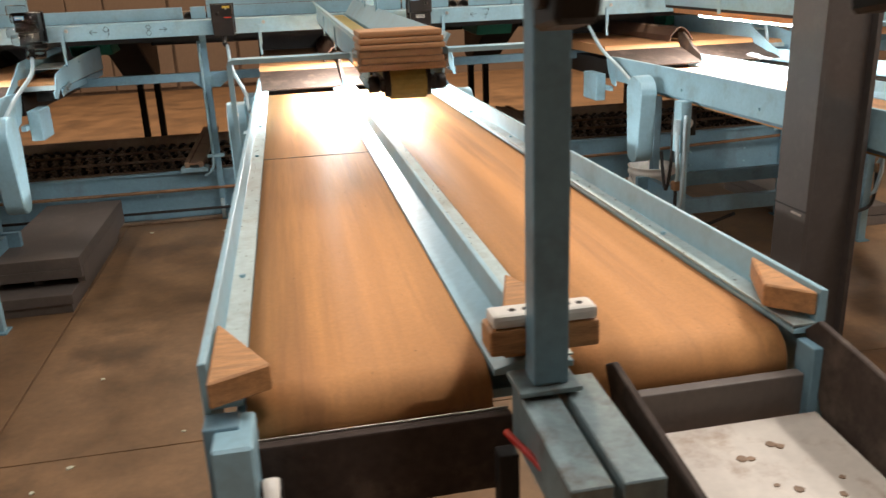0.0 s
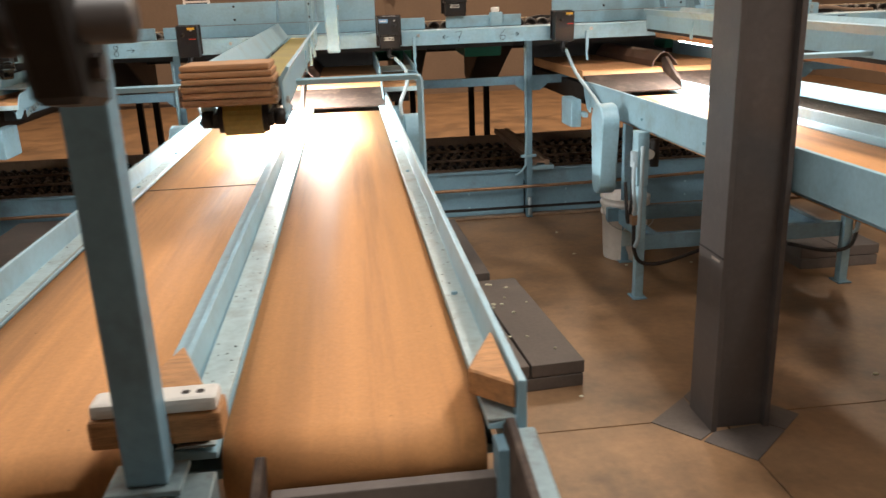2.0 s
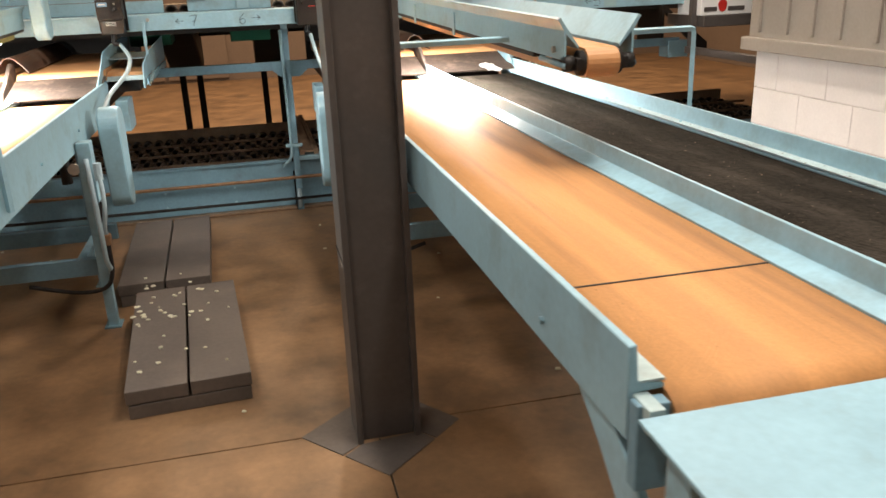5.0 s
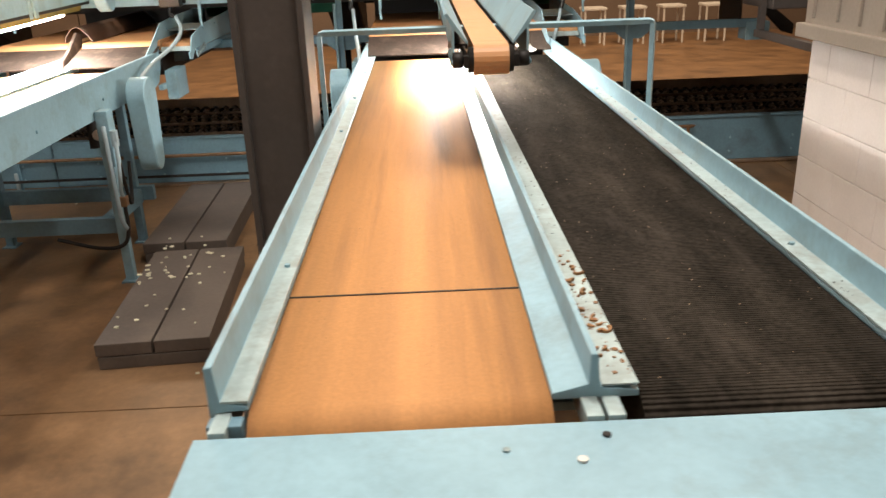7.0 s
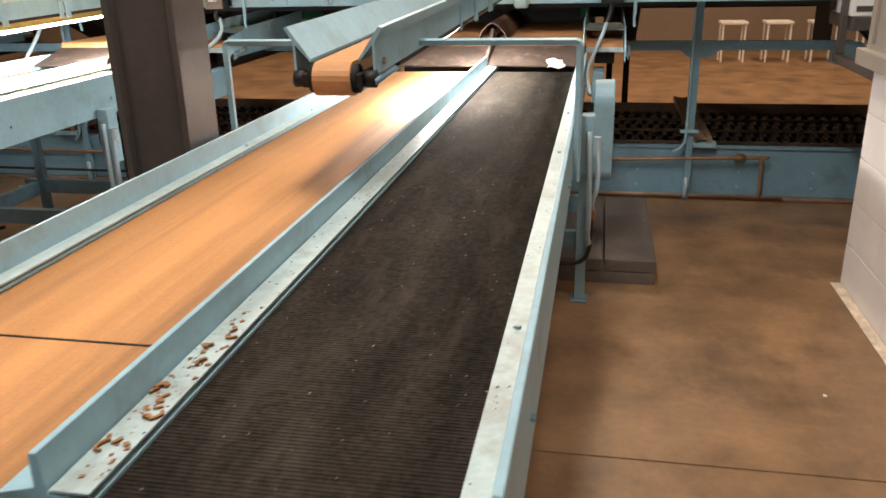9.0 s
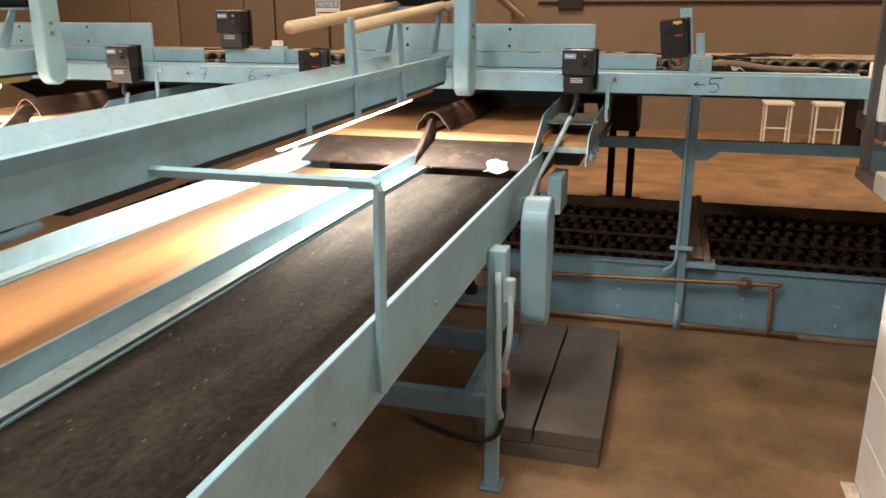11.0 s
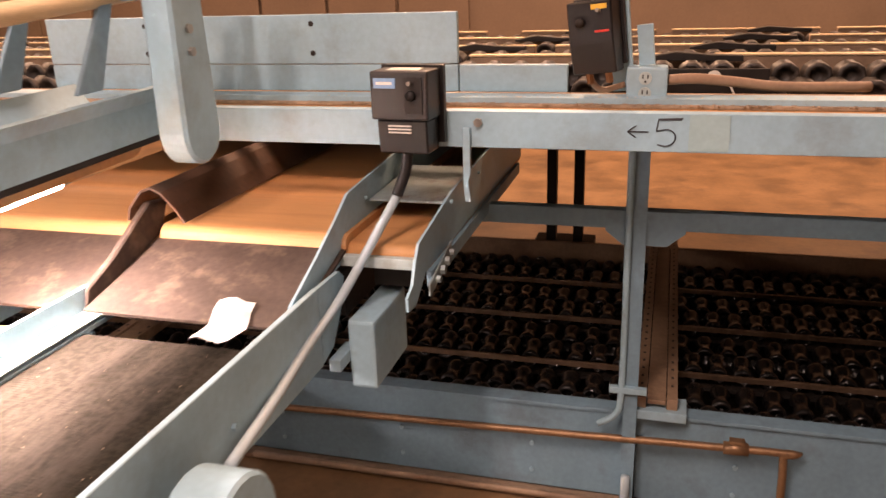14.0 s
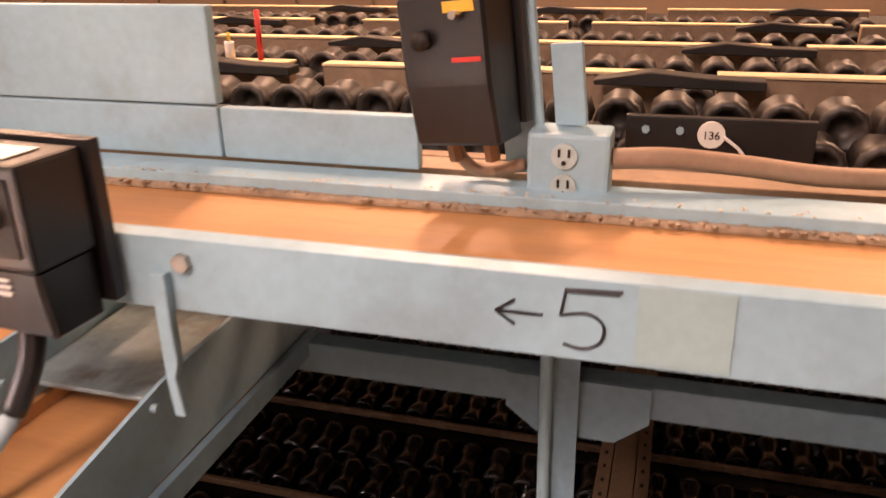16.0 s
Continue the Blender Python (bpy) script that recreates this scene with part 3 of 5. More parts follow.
# pale crumbs on the black belt, dirt on the ledges
def crumbs(name, n, x0, x1, y0, y1, z, size, material, parent, seed):
    rng = random.Random(seed)
    vs, fs = [], []
    for k in range(n):
        px, py, r, a = rng.uniform(x0, x1), rng.uniform(y0, y1), size * rng.uniform(0.3, 1.0) ** 1.5, rng.uniform(0, 6.28)
        b = len(vs)
        ring = [(px + r * rng.uniform(0.6, 1.1) * math.cos(a + t), py + r * rng.uniform(0.6, 1.4) * math.sin(a + t)) for t in (0, 1.5, 3.1, 4.6)]
        vs += [(u - parent.location.x, v - parent.location.y, z - parent.location.z) for u, v in ring]
        vs += [(u - parent.location.x, v - parent.location.y, z + r * 0.4 - parent.location.z) for u, v in ring]
        fs += [(b + 4, b + 5, b + 6, b + 7)] + [(b + i, b + (i + 1) % 4, b + 4 + (i + 1) % 4, b + 4 + i) for i in range(4)]
    me = bpy.data.meshes.new(name)
    me.from_pydata(vs, [], fs)
    me.materials.append(material)
    ob = new(name, me)
    ob.parent = parent
    ob["kind"] = "stuff"
    ob["label"] = "scattered fine crumbs and dirt"
    return ob


crumbs("crumb_scatter", 300, 3.20, 3.60, 1.60, 5.15, BZ + 0.0003, 0.0022, M_TAN, C2, 21)
crumbs("crumb_scatter", 120, 2.66, 3.05, 1.60, 5.0, BZ + 0.0003, 0.002, M_LEAF, C2, 22)
crumbs("dirt_scatter", 160, 3.137, 3.184, 1.62, 5.2, 0.9573, 0.0026, M_JOINT, C2, 23)
crumbs("dirt_scatter", 90, 3.606, 3.642, 1.62, 5.2, 0.9568, 0.0026, M_JOINT, C2, 24)
crumbs("leaf_scatter", 70, 3.14, 3.183, 1.60, 2.1, 0.9573, 0.006, M_LEAF, C2, 25)
crumbs("dirt_scatter", 120, 0.885, 0.93, 1.75, 5.2, 0.9573, 0.0026, M_JOINT, C1, 26)
crumbs("dirt_scatter", 90, 0.41, 0.445, 1.62, 5.2, 0.9568, 0.0026, M_JOINT, C1, 27)
crumbs("dirt_scatter", 90, 1.302, 1.338, 1.72, 5.2, 0.9568, 0.0026, M_JOINT, C1, 28)
crumbs("crumb_scatter", 160, 0.46, 1.29, 1.60, 5.0, BZ + 0.0003, 0.002, M_LEAF, C1, 29)

# ---- overhead arms ----
def overhead_arm(xc, y0, y1, label, lamp_y0, lamp_y1, bm_=None, hw=0.048):
    """A trough conveyor over the belts: narrow belt with flared sides, an end roller, hangers, a drive guard and a tube lamp below."""
    za = 1.312
    a = thing("overhead_arm", xc, (y0 + y1) / 2, za, label, "conveyor", "overhead arms")
    w = 0.105
    for s in (-1, 1):
        prof = [(xc + s * w, za - 0.035), (xc + s * w, za + 0.045), (xc + s * (w + 0.020), za + 0.078), (xc + s * (w + 0.012), za + 0.082), (xc + s * 0.062, za + 0.004), (xc + s * 0.062, za - 0.004), (xc + s * (w - 0.006), za + 0.038), (xc + s * (w - 0.006), za - 0.035)]
        part("trough_side", prism(prof, "y", y0 + 0.03, y1, 0), M_BLUE, a, "flared pale blue trough side")
        part("end_bracket", bx(xc + s * 0.062, y0 + 0.0, za - 0.062, xc + s * 0.076, y0 + 0.20, za - 0.028, 0.003), M_DARK, a)
        part("bearing", tube([(xc + s * 0.077, y0 + 0.035, za - 0.044), (xc + s * 0.105, y0 + 0.035, za - 0.044)], 0.022, 10), M_DARK, a, "greasy bearing block", True)
        bolt(xc + s * (w + 0.001), y0 + 0.10, za - 0.01, "x" if s > 0 else "-x", a, 0.010)
        part("take_up", tube([(xc + s * (w - 0.002), y0 + 0.02, za - 0.05), (xc + s * (w - 0.002), y0 + 0.22, za - 0.046)], 0.009, 8), M_BLUE_D, a, "", True)
        for yy in (y0 + 1.25, y0 + 2.05):
            part("side_strap", bx(xc + s * w, yy, za - 0.06, xc + s * (w + 0.006), yy + 0.03, za + 0.034, 0.002), M_BLUE, a)
    part("belt", prism(belt_outline(y0 - 0.01, y1, za - 0.002, 0.042), "x", xc - hw, xc + hw, 0), bm_ or M_BELT_X, a, "narrow worn belt")
    part("roller", tube([(xc - 0.062, y0 + 0.035, za - 0.044), (xc + 0.062, y0 + 0.035, za - 0.044)], 0.036, 14), M_DARK, a, "", True)
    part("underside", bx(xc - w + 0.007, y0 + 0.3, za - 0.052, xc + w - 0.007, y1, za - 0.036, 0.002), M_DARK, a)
    g = part("drive_guard", prism(obround(y1 - 0.02, za - 0.10, za + 0.48, 0.075, 0.06), "x", xc + 0.16, xc + 0.235, 0.008), M_BLUE, a, "long rounded pale blue drive guard")
    for zz in (za + 0.16, za + 0.21):
        bolt(xc + 0.235, y1 - 0.03, zz, "x", g, 0.011)
    for yy in (y0 + 1.62, y0 + 2.1):
        part("hanger", prism([(yy, za - 0.06), (yy + 0.035, za - 0.06), (yy - 0.005, za + 0.26), (yy - 0.04, za + 0.26)], "x", xc + 0.105, xc + 0.117, 0.002), M_BLUE, a, "slanting flat bar hanger")
    for u in (-0.10, 0.11):
        part("hanger", prism([(y1 - 0.28, za + 0.1), (y1 - 0.20, za + 0.1), (y1 - 0.12, za + 0.28), (y1 - 0.16, za + 0.28)], "x", xc + u, xc + u + 0.012, 0.002), M_BLUE_D, a)
    mo = part("motor", tube([(xc - 0.16, y1 - 0.02, za + 0.36), (xc - 0.14, y1 - 0.02, za + 0.36), (xc + 0.10, y1 - 0.02, za + 0.36), (xc + 0.12, y1 - 0.02, za + 0.36)], 0.07, 16), M_DARK, a, "dark electric motor", True)
    part("motor_plate", bx(xc - 0.18, y1 - 0.1, za + 0.275, xc + 0.15, y1 + 0.08, za + 0.285, 0.002), M_BLUE_D, a)
    lt = part("tube_lamp", tube([(xc + 0.012, lamp_y0, za - 0.094), (xc + 0.012, lamp_y1, za - 0.091)], 0.013, 10), M_TUBE, a, "lit fluorescent tube", True)
    part("lamp_housing", bx(xc - 0.04, lamp_y0 - 0.03, za - 0.068, xc + 0.045, lamp_y1 + 0.03, za - 0.0525, 0.003), M_DARK, a)
    a.rotation_euler = (radians(1.1), 0, 0)
    return a


A2 = overhead_arm(3.09, 2.80, 5.55, "pale blue overhead trough conveyor with a narrow tan belt", 4.06, 5.29)
A1 = overhead_arm(0.87, 2.70, 5.55, "pale blue overhead trough conveyor above the tan belts", 4.12, 5.35, M_OLIVE, 0.048)
A0 = overhead_arm(-1.40, 2.70, 5.55, "pale blue overhead trough conveyor above the tan belts", 4.12, 5.35, M_OLIVE, 0.048)
for xc, pw in ((3.10, 50), (0.88, 100), (-1.39, 80)):
    area_lamp("tube_light", xc, 4.7, 1.198, 0.03, 1.2, pw, (1.0, 0.96, 0.9))
# handrails of pale wood on the second arm
for u in (2.98, 3.197):
    single("wooden_rail", tube([(u, 4.42, 1.545), (u, 5.9, 1.66)], 0.022, 10), M_LIGHTWOOD, "round pale wooden rail on blue hangers", "rail", "wooden rails", "", True)
# wrapped box on the first arm
wr = thing("wrapped_carton", 0.85, 2.72, 1.298, "brown cardboard padding wrapped in clear film on the arm end", "carton")
for k in range(6):
    part("cardboard_layer", bx(0.737 + 0.003 * (k % 2), 2.64, 1.385 + k * 0.0165 - 0.085, 0.962 - 0.004 * (k % 3), 2.80, 1.385 + k * 0.0165 - 0.0695, 0.005), M_CARD, wr)
part("film", bx(0.732, 2.632, 1.298, 0.968, 2.806, 1.352, 0.008), M_WRAP, wr, "crinkled clear plastic film")
wr.location.z = 1.284
# arm post top clamp
part("arm_head", bx(0.73, 1.06, 1.60, 1.0, 1.55, 1.64, 0.006), M_DARK, C1, "dark arm head on the post")
for u, v in ((0.724, 0.756), (0.976, 1.004)):
    ck = part("arm_cheek", prism([(1.075, 1.465), (1.125, 1.458), (1.14, 1.56), (1.13, 1.599), (1.06, 1.599), (1.06, 1.52)], "x", u, v, 0.004), M_DARK, C1, "greasy dark steel cheek")
    for zz in (1.482, 1.53):
        part("cheek_bolt", tube([(u - 0.006, 1.10, zz), (v + 0.006, 1.10, zz)], 0.008, 8), M_COL, ck)
sh_ = part("shaft", tube([(0.66, 1.095, 1.508), (1.03, 1.095, 1.508)], 0.014, 12), M_COL, C1, "worn steel shaft", True)
part("shaft_sleeve", tube([(0.78, 1.095, 1.508), (0.86, 1.095, 1.508)], 0.021, 14), M_DARK, sh_, "", True)
part("shaft_sleeve", tube([(0.90, 1.095, 1.508), (0.965, 1.095, 1.508)], 0.019, 14), M_DARK, sh_, "", True)
part("shaft_collar", tube([(0.865, 1.095, 1.508), (0.88, 1.095, 1.508)], 0.024, 14), M_TAN, sh_, "", True)

# ---- cross conveyor ----
XL, XR = -3.4, 4.99
cc = thing("cross_conveyor", 1.0, 5.85, 1.25, "pale blue cross conveyor with a tan belt and numbered front beam", "conveyor")
fbm = part("front_beam", prism([(5.72, 1.252), (5.72, 1.338), (5.735, 1.342), (5.748, 1.338), (5.748, 1.252)], "x", XL, XR, 0.001), M_BLUE, cc, "pale blue front beam with hand-written numbers")
part("belt", bx(XL, 5.750, 1.300, XR, 5.945, 1.312, 0), M_BELT_X, cc, "bright tan cross belt")
bch = part("back_channel", prism([(5.948, 1.28), (5.948, 1.336), (5.975, 1.340), (6.012, 1.338), (6.012, 1.28)], "x", XL, XR, 0.001), M_BLUE, cc, "back channel with caked dust")
part("dust", bx(XL, 5.940, 1.3122, XR, 5.956, 1.322, 0.003), M_DUST, bch, "caked dust along the edge")
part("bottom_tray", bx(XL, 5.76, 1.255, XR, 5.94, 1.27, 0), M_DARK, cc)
part("paint_patch", bx(4.415, 5.7185, 1.256, 4.50, 5.7196, 1.336, 0), M_PATCH, fbm, "faded greenish paint patch")
STROKES = {
    "5": [[(-0.35, 1.0), (0.75, 1.04)], [(-0.35, 0.97), (0.7, 0.99)], [(-0.33, 1.0), (-0.42, 0.55)], [(-0.42, 0.55), (0.1, 0.62), (0.42, 0.45), (0.38, 0.15), (0.05, 0.0), (-0.35, 0.05)]],
    "7": [[(-0.4, 0.95), (0.4, 1.0), (0.1, 0.5), (-0.05, 0.0)], [(-0.15, 0.45), (0.3, 0.5)]],
    "6": [[(0.3, 1.0), (-0.2, 0.6), (-0.35, 0.25), (-0.1, 0.0), (0.25, 0.08), (0.35, 0.3), (0.1, 0.48), (-0.28, 0.35)]],
    "9": [[(0.3, 0.75), (0.0, 1.0), (-0.3, 0.8), (-0.15, 0.55), (0.2, 0.6), (0.32, 0.8), (0.25, 0.3), (0.05, 0.0)]],
    "8": [[(0.25, 0.85), (-0.05, 1.0), (-0.3, 0.82), (0.2, 0.35), (0.1, 0.02), (-0.25, 0.08), (-0.25, 0.35), (0.25, 0.75), (0.25, 0.85)]],
}
for text, x, way, ax in (("5", 4.365, -1, 4.305), ("7", 1.842, -1, 1.762), ("6", 2.118, 1, 2.20), ("9", -0.462, -1, -0.535), ("8", -0.222, 1, -0.14)):
    ink = bmesh.new()
    for stroke in STROKES[text]:
        tube(smooth_path([(x + u * 0.048, 5.7185, 1.266 + v * 0.06) for u, v in stroke], 4), 0.0016, 5, ink)
    part("number", ink, M_INK, fbm, "hand-drawn black number")
    arrow(ax, 5.7185, 1.297, 0.046, way, fbm)
crumbs("dust_clumps", 700, 3.4, 4.98, 5.932, 5.972, 1.3215, 0.006, M_DUST, cc, 31)
crumbs("dust_clumps", 300, 3.4, 4.98, 5.946, 5.972, 1.3375, 0.003, M_PALETAN, cc, 32)
# guide boards behind the belt
for u, v, top in ((2.51, 3.815, True), (0.10, 1.34, True), (-2.2, -0.95, True), (3.819, 4.11, False), (1.35, 1.66, False), (1.80, 2.30, False), (-0.9, -0.05, False), (0.0, 0.09, False)):
    if top:
        b = part("guide_board", bx(u, 6.014, 1.416, v, 6.034, 1.550, 0.003), M_BLUE, cc, "tall pale blue guide board")
        for xx in (u + 0.35, v - 0.42):
            for zz in (1.445, 1.525):
                part("bolt_hole", tube([(xx, 6.0155, zz), (xx, 6.0125, zz)], 0.008, 8), M_DARK, b)
    part("low_board", bx(u, 6.014, 1.341, v, 6.034, 1.413, 0.003), M_BLUE, cc, "low pale blue guide board")

# hooks on the beam
for hx in (3.91, 1.56, -0.71, 2.66, 0.42):
    part("strap_hook", prism([(hx - 0.008, 1.30), (hx + 0.010, 1.30), (hx + 0.010, 1.19), (hx + 0.004, 1.17), (hx + 0.010, 1.12), (hx - 0.004, 1.12), (hx - 0.008, 1.17)], "y", 5.706, 5.7185, 0.001), M_BLUE, cc)
    bolt(hx + 0.028, 5.7195, 1.312, "-y", cc, 0.011)


# ---- drive boxes ----
def drive_box(x, y, z, w, h, d, label, tilt=0.0, mark=True, cord=None, red=False):
    b = thing("drive_box", x, y, z, label, "control box", "drive boxes")
    hw = w / 2
    prof = [(y - d, z + h * 0.44), (y - d + 0.012, z), (y, z), (y, z + h), (y - d, z + h)]
    if mark:
        part("case", bx(x - hw, y - d, z + h * 0.42, x + hw, y, z + h, 0.005), M_BLACKBOX, b)
        part("lower_case", prism([(y - d + 0.006, z + h * 0.418), (y - d + 0.014, z), (y, z), (y, z + h * 0.418)], "x", x - hw * 0.86, x + hw * 0.90, 0.004), M_BLACKBOX, b)
        part("control_recess", bx(x + hw * 0.18, y - d - 0.002, z + h * 0.50, x + hw * 0.82, y - d + 0.001, z + h * 0.93, 0.001), M_DARK, b)
        part("top_label", bx(x - hw * 0.5, y - d * 0.8, z + h + 0.0005, x + hw * 0.6, y - d * 0.3, z + h + 0.002, 0), M_PLASTIC, b)
    else:
        part("case", prism(prof, "x", x - hw, x + hw, 0.004), M_BLACKBOX, b)
    part("heat_sink", bx(x - hw - 0.008, y + 0.001, z + h * 0.08, x + hw + 0.008, y + 0.018, z + h * 1.03, 0.002), M_BLACKBOX, b)
    part("knob", tube([(x + hw * (0.45 if mark else -0.4), y - d - 0.001, z + h * 0.72), (x + hw * (0.45 if mark else -0.4), y - d - 0.014, z + h * 0.72)], 0.011, 12), M_DARK if not mark else M_BLACKBOX, b, "", True)
    part("switch", tube([(x + hw * 0.45, y - d - 0.001, z + h * 0.86), (x + hw * 0.45, y - d - 0.018, z + h * 0.87)], 0.005, 8), M_CHROME, b)
    if mark:
        part("maker_plate", bx(x - hw * 0.86, y - d - 0.003, z + h * 0.80, x - hw * 0.1, y - d + 0.001, z + h * 0.92, 0.001), M_LABEL, b, "small pale blue maker plate")
        part("plate_bar", bx(x - hw * 0.76, y - d - 0.0042, z + h * 0.845, x - hw * 0.2, y - d - 0.0032, z + h * 0.878, 0), M_PLASTIC, b)
        for k2 in range(3):
            part("print_line", bx(x - hw * 0.45, y - d + 0.0045, z + h * (0.34 - 0.04 * k2), x + hw * 0.35, y - d + 0.012, z + h * (0.355 - 0.04 * k2), 0), M_PLASTIC, b)
    if red:
        part("maker_plate", bx(x + hw * 0.1, y - d - 0.002, z + h * 0.88, x + hw * 0.8, y - d + 0.001, z + h * 0.95, 0.0005), M_YEL, b, "small yellow maker mark")
        part("print_line", bx(x + hw * 0.2, y - d - 0.002, z + h * 0.57, x + hw * 0.85, y - d + 0.001, z + h * 0.60, 0), M_RED, b)
    if cord:
        part("cord_sleeve", tube(smooth_path([(x, y - d / 2, z + 0.005), (x - 0.005, y - d / 2 - 0.01, z - 0.045), cord[0]]), 0.014, 8), M_BLACKBOX, b, "", True)
        part("cord", tube(smooth_path(cord), 0.011, 8), M_CONDUIT, b, "grey flexible conduit", True)
    if tilt:
        b.rotation_euler = (0, 0, radians(tilt))
    return b


drive_box(3.785, 5.70, 1.252, 0.14, 0.19, 0.085, "black drive box with a pale blue plate on the beam", -4, True, [(3.764, 5.625, 1.15), (3.735, 5.53, 1.06), (3.695, 5.42, 0.952), (3.695, 5.28, 0.915), (3.72, 5.08, 0.885), (3.745, 4.90, 0.87)])
drive_box(1.405, 5.70, 1.245, 0.14, 0.19, 0.085, "black drive box with a pale blue plate on the beam", 0, True, [(1.43, 5.64, 1.19), (1.485, 5.52, 1.12), (1.475, 5.35, 1.05), (1.42, 5.1, 0.98), (1.41, 4.9, 0.93)])
drive_box(2.49, 5.70, 1.245, 0.12, 0.18, 0.085, "plain black drive box on the beam", 0, False, [(2.50, 5.62, 1.19), (2.52, 5.45, 1.06), (2.55, 5.2, 0.95), (2.55, 5.0, 0.88)], True)
drive_box(0.215, 5.70, 1.245, 0.12, 0.18, 0.085, "plain black drive box on the beam", 0, False, [(0.225, 5.62, 1.19), (0.25, 5.45, 1.06), (0.32, 5.2, 0.95), (0.34, 5.0, 0.88)], True)
drive_box(1.86, 6.06, 1.415, 0.15, 0.20, 0.09, "black drive box with a pale blue plate on the back channel", 0, True)
drive_box(-0.86, 5.70, 1.245, 0.13, 0.18, 0.085, "black drive box wrapped in clear film", 0, True, [(-0.86, 5.6, 1.18), (-0.84, 5.45, 1.1), (-0.87, 5.2, 1.0), (-0.88, 5.0, 0.92)])
dart = drive_box(4.200, 6.0, 1.398, 0.112, 0.175, 0.078, "dusty black drive box with red and yellow marks", -14, False, None, True)
part("hose", tube(smooth_path([(4.175, 5.97, 1.405), (4.178, 5.985, 1.370), (4.20, 6.0, 1.350), (4.255, 6.0, 1.360)]), 0.008, 8), M_CABLE, dart, "", True)
for u in (4.175, 4.225):
    part("brass_fitting", tube([(u, 5.97, 1.397), (u, 5.975, 1.372)], 0.010, 6), M_BRASS, dart)
dart.rotation_euler = (0, radians(-6), radians(-12))
part("back_bracket", bx(4.215, 6.03, 1.34, 4.27, 6.04, 1.62, 0.002), M_BLUE, dart)
part("short_bracket", bx(4.285, 6.035, 1.40, 4.325, 6.045, 1.50, 0.002), M_BLUE, dart)
bg = thing("film_wrap", -0.86, 5.6, 1.22, "crumpled clear plastic film over the box", "plastic film")
random.seed(3)
fm = bmesh.new()
for k in range(7):
    a = Vector((-0.86 + random.uniform(-0.05, 0.05), 5.59 + random.uniform(-0.02, 0.02), 1.44 - k * 0.04))
    box(fm, a.x - 0.06, a.y - 0.03, a.z - 0.03, a.x + 0.05, a.y + 0.02, a.z + 0.03, 0.02)
part("film", fm, M_WRAP, bg, "", True)

# outlet box and its hose
ob_ = thing("outlet_box", 4.285, 6.01, 1.325, "pale blue outlet box with two painted-over sockets", "outlet box")
part("case", bx(4.262, 5.975, 1.322, 4.362, 6.035, 1.410, 0.006), M_BLUE, ob_)
for zz in (1.383, 1.345):
    s = part("socket", tube([(4.308, 5.9745, zz), (4.308, 5.971, zz)], 0.016, 14), M_EDGE, ob_)
    for dx in (-0.006, 0.006):
        part("slot", bx(4.308 + dx - 0.0015, 5.9695, zz - 0.001, 4.308 + dx + 0.0015, 5.9708, zz + 0.009, 0), M_DARK, s)
    part("slot", tube([(4.308, 5.9708, zz - 0.008), (4.308, 5.9695, zz - 0.008)], 0.003, 8), M_DARK, s)
part("hose", tube(smooth_path([(4.363, 6.0, 1.376), (4.43, 6.01, 1.378), (4.52, 6.03, 1.368), (4.64, 6.06, 1.352), (4.85, 6.12, 1.345)]), 0.013, 10), M_CABLE, ob_, "thick brown hose", True)

# second outlet over the numbers
ob2 = thing("outlet_box", 2.14, 6.0, 1.34, "small pale blue outlet box beside the board", "outlet box")
part("case", bx(2.09, 5.985, 1.342, 2.17, 6.04, 1.43, 0.005), M_BLUE, ob2)
part("cap", bx(2.10, 5.99, 1.431, 2.15, 6.03, 1.46, 0.004), M_PLASTIC, ob2)

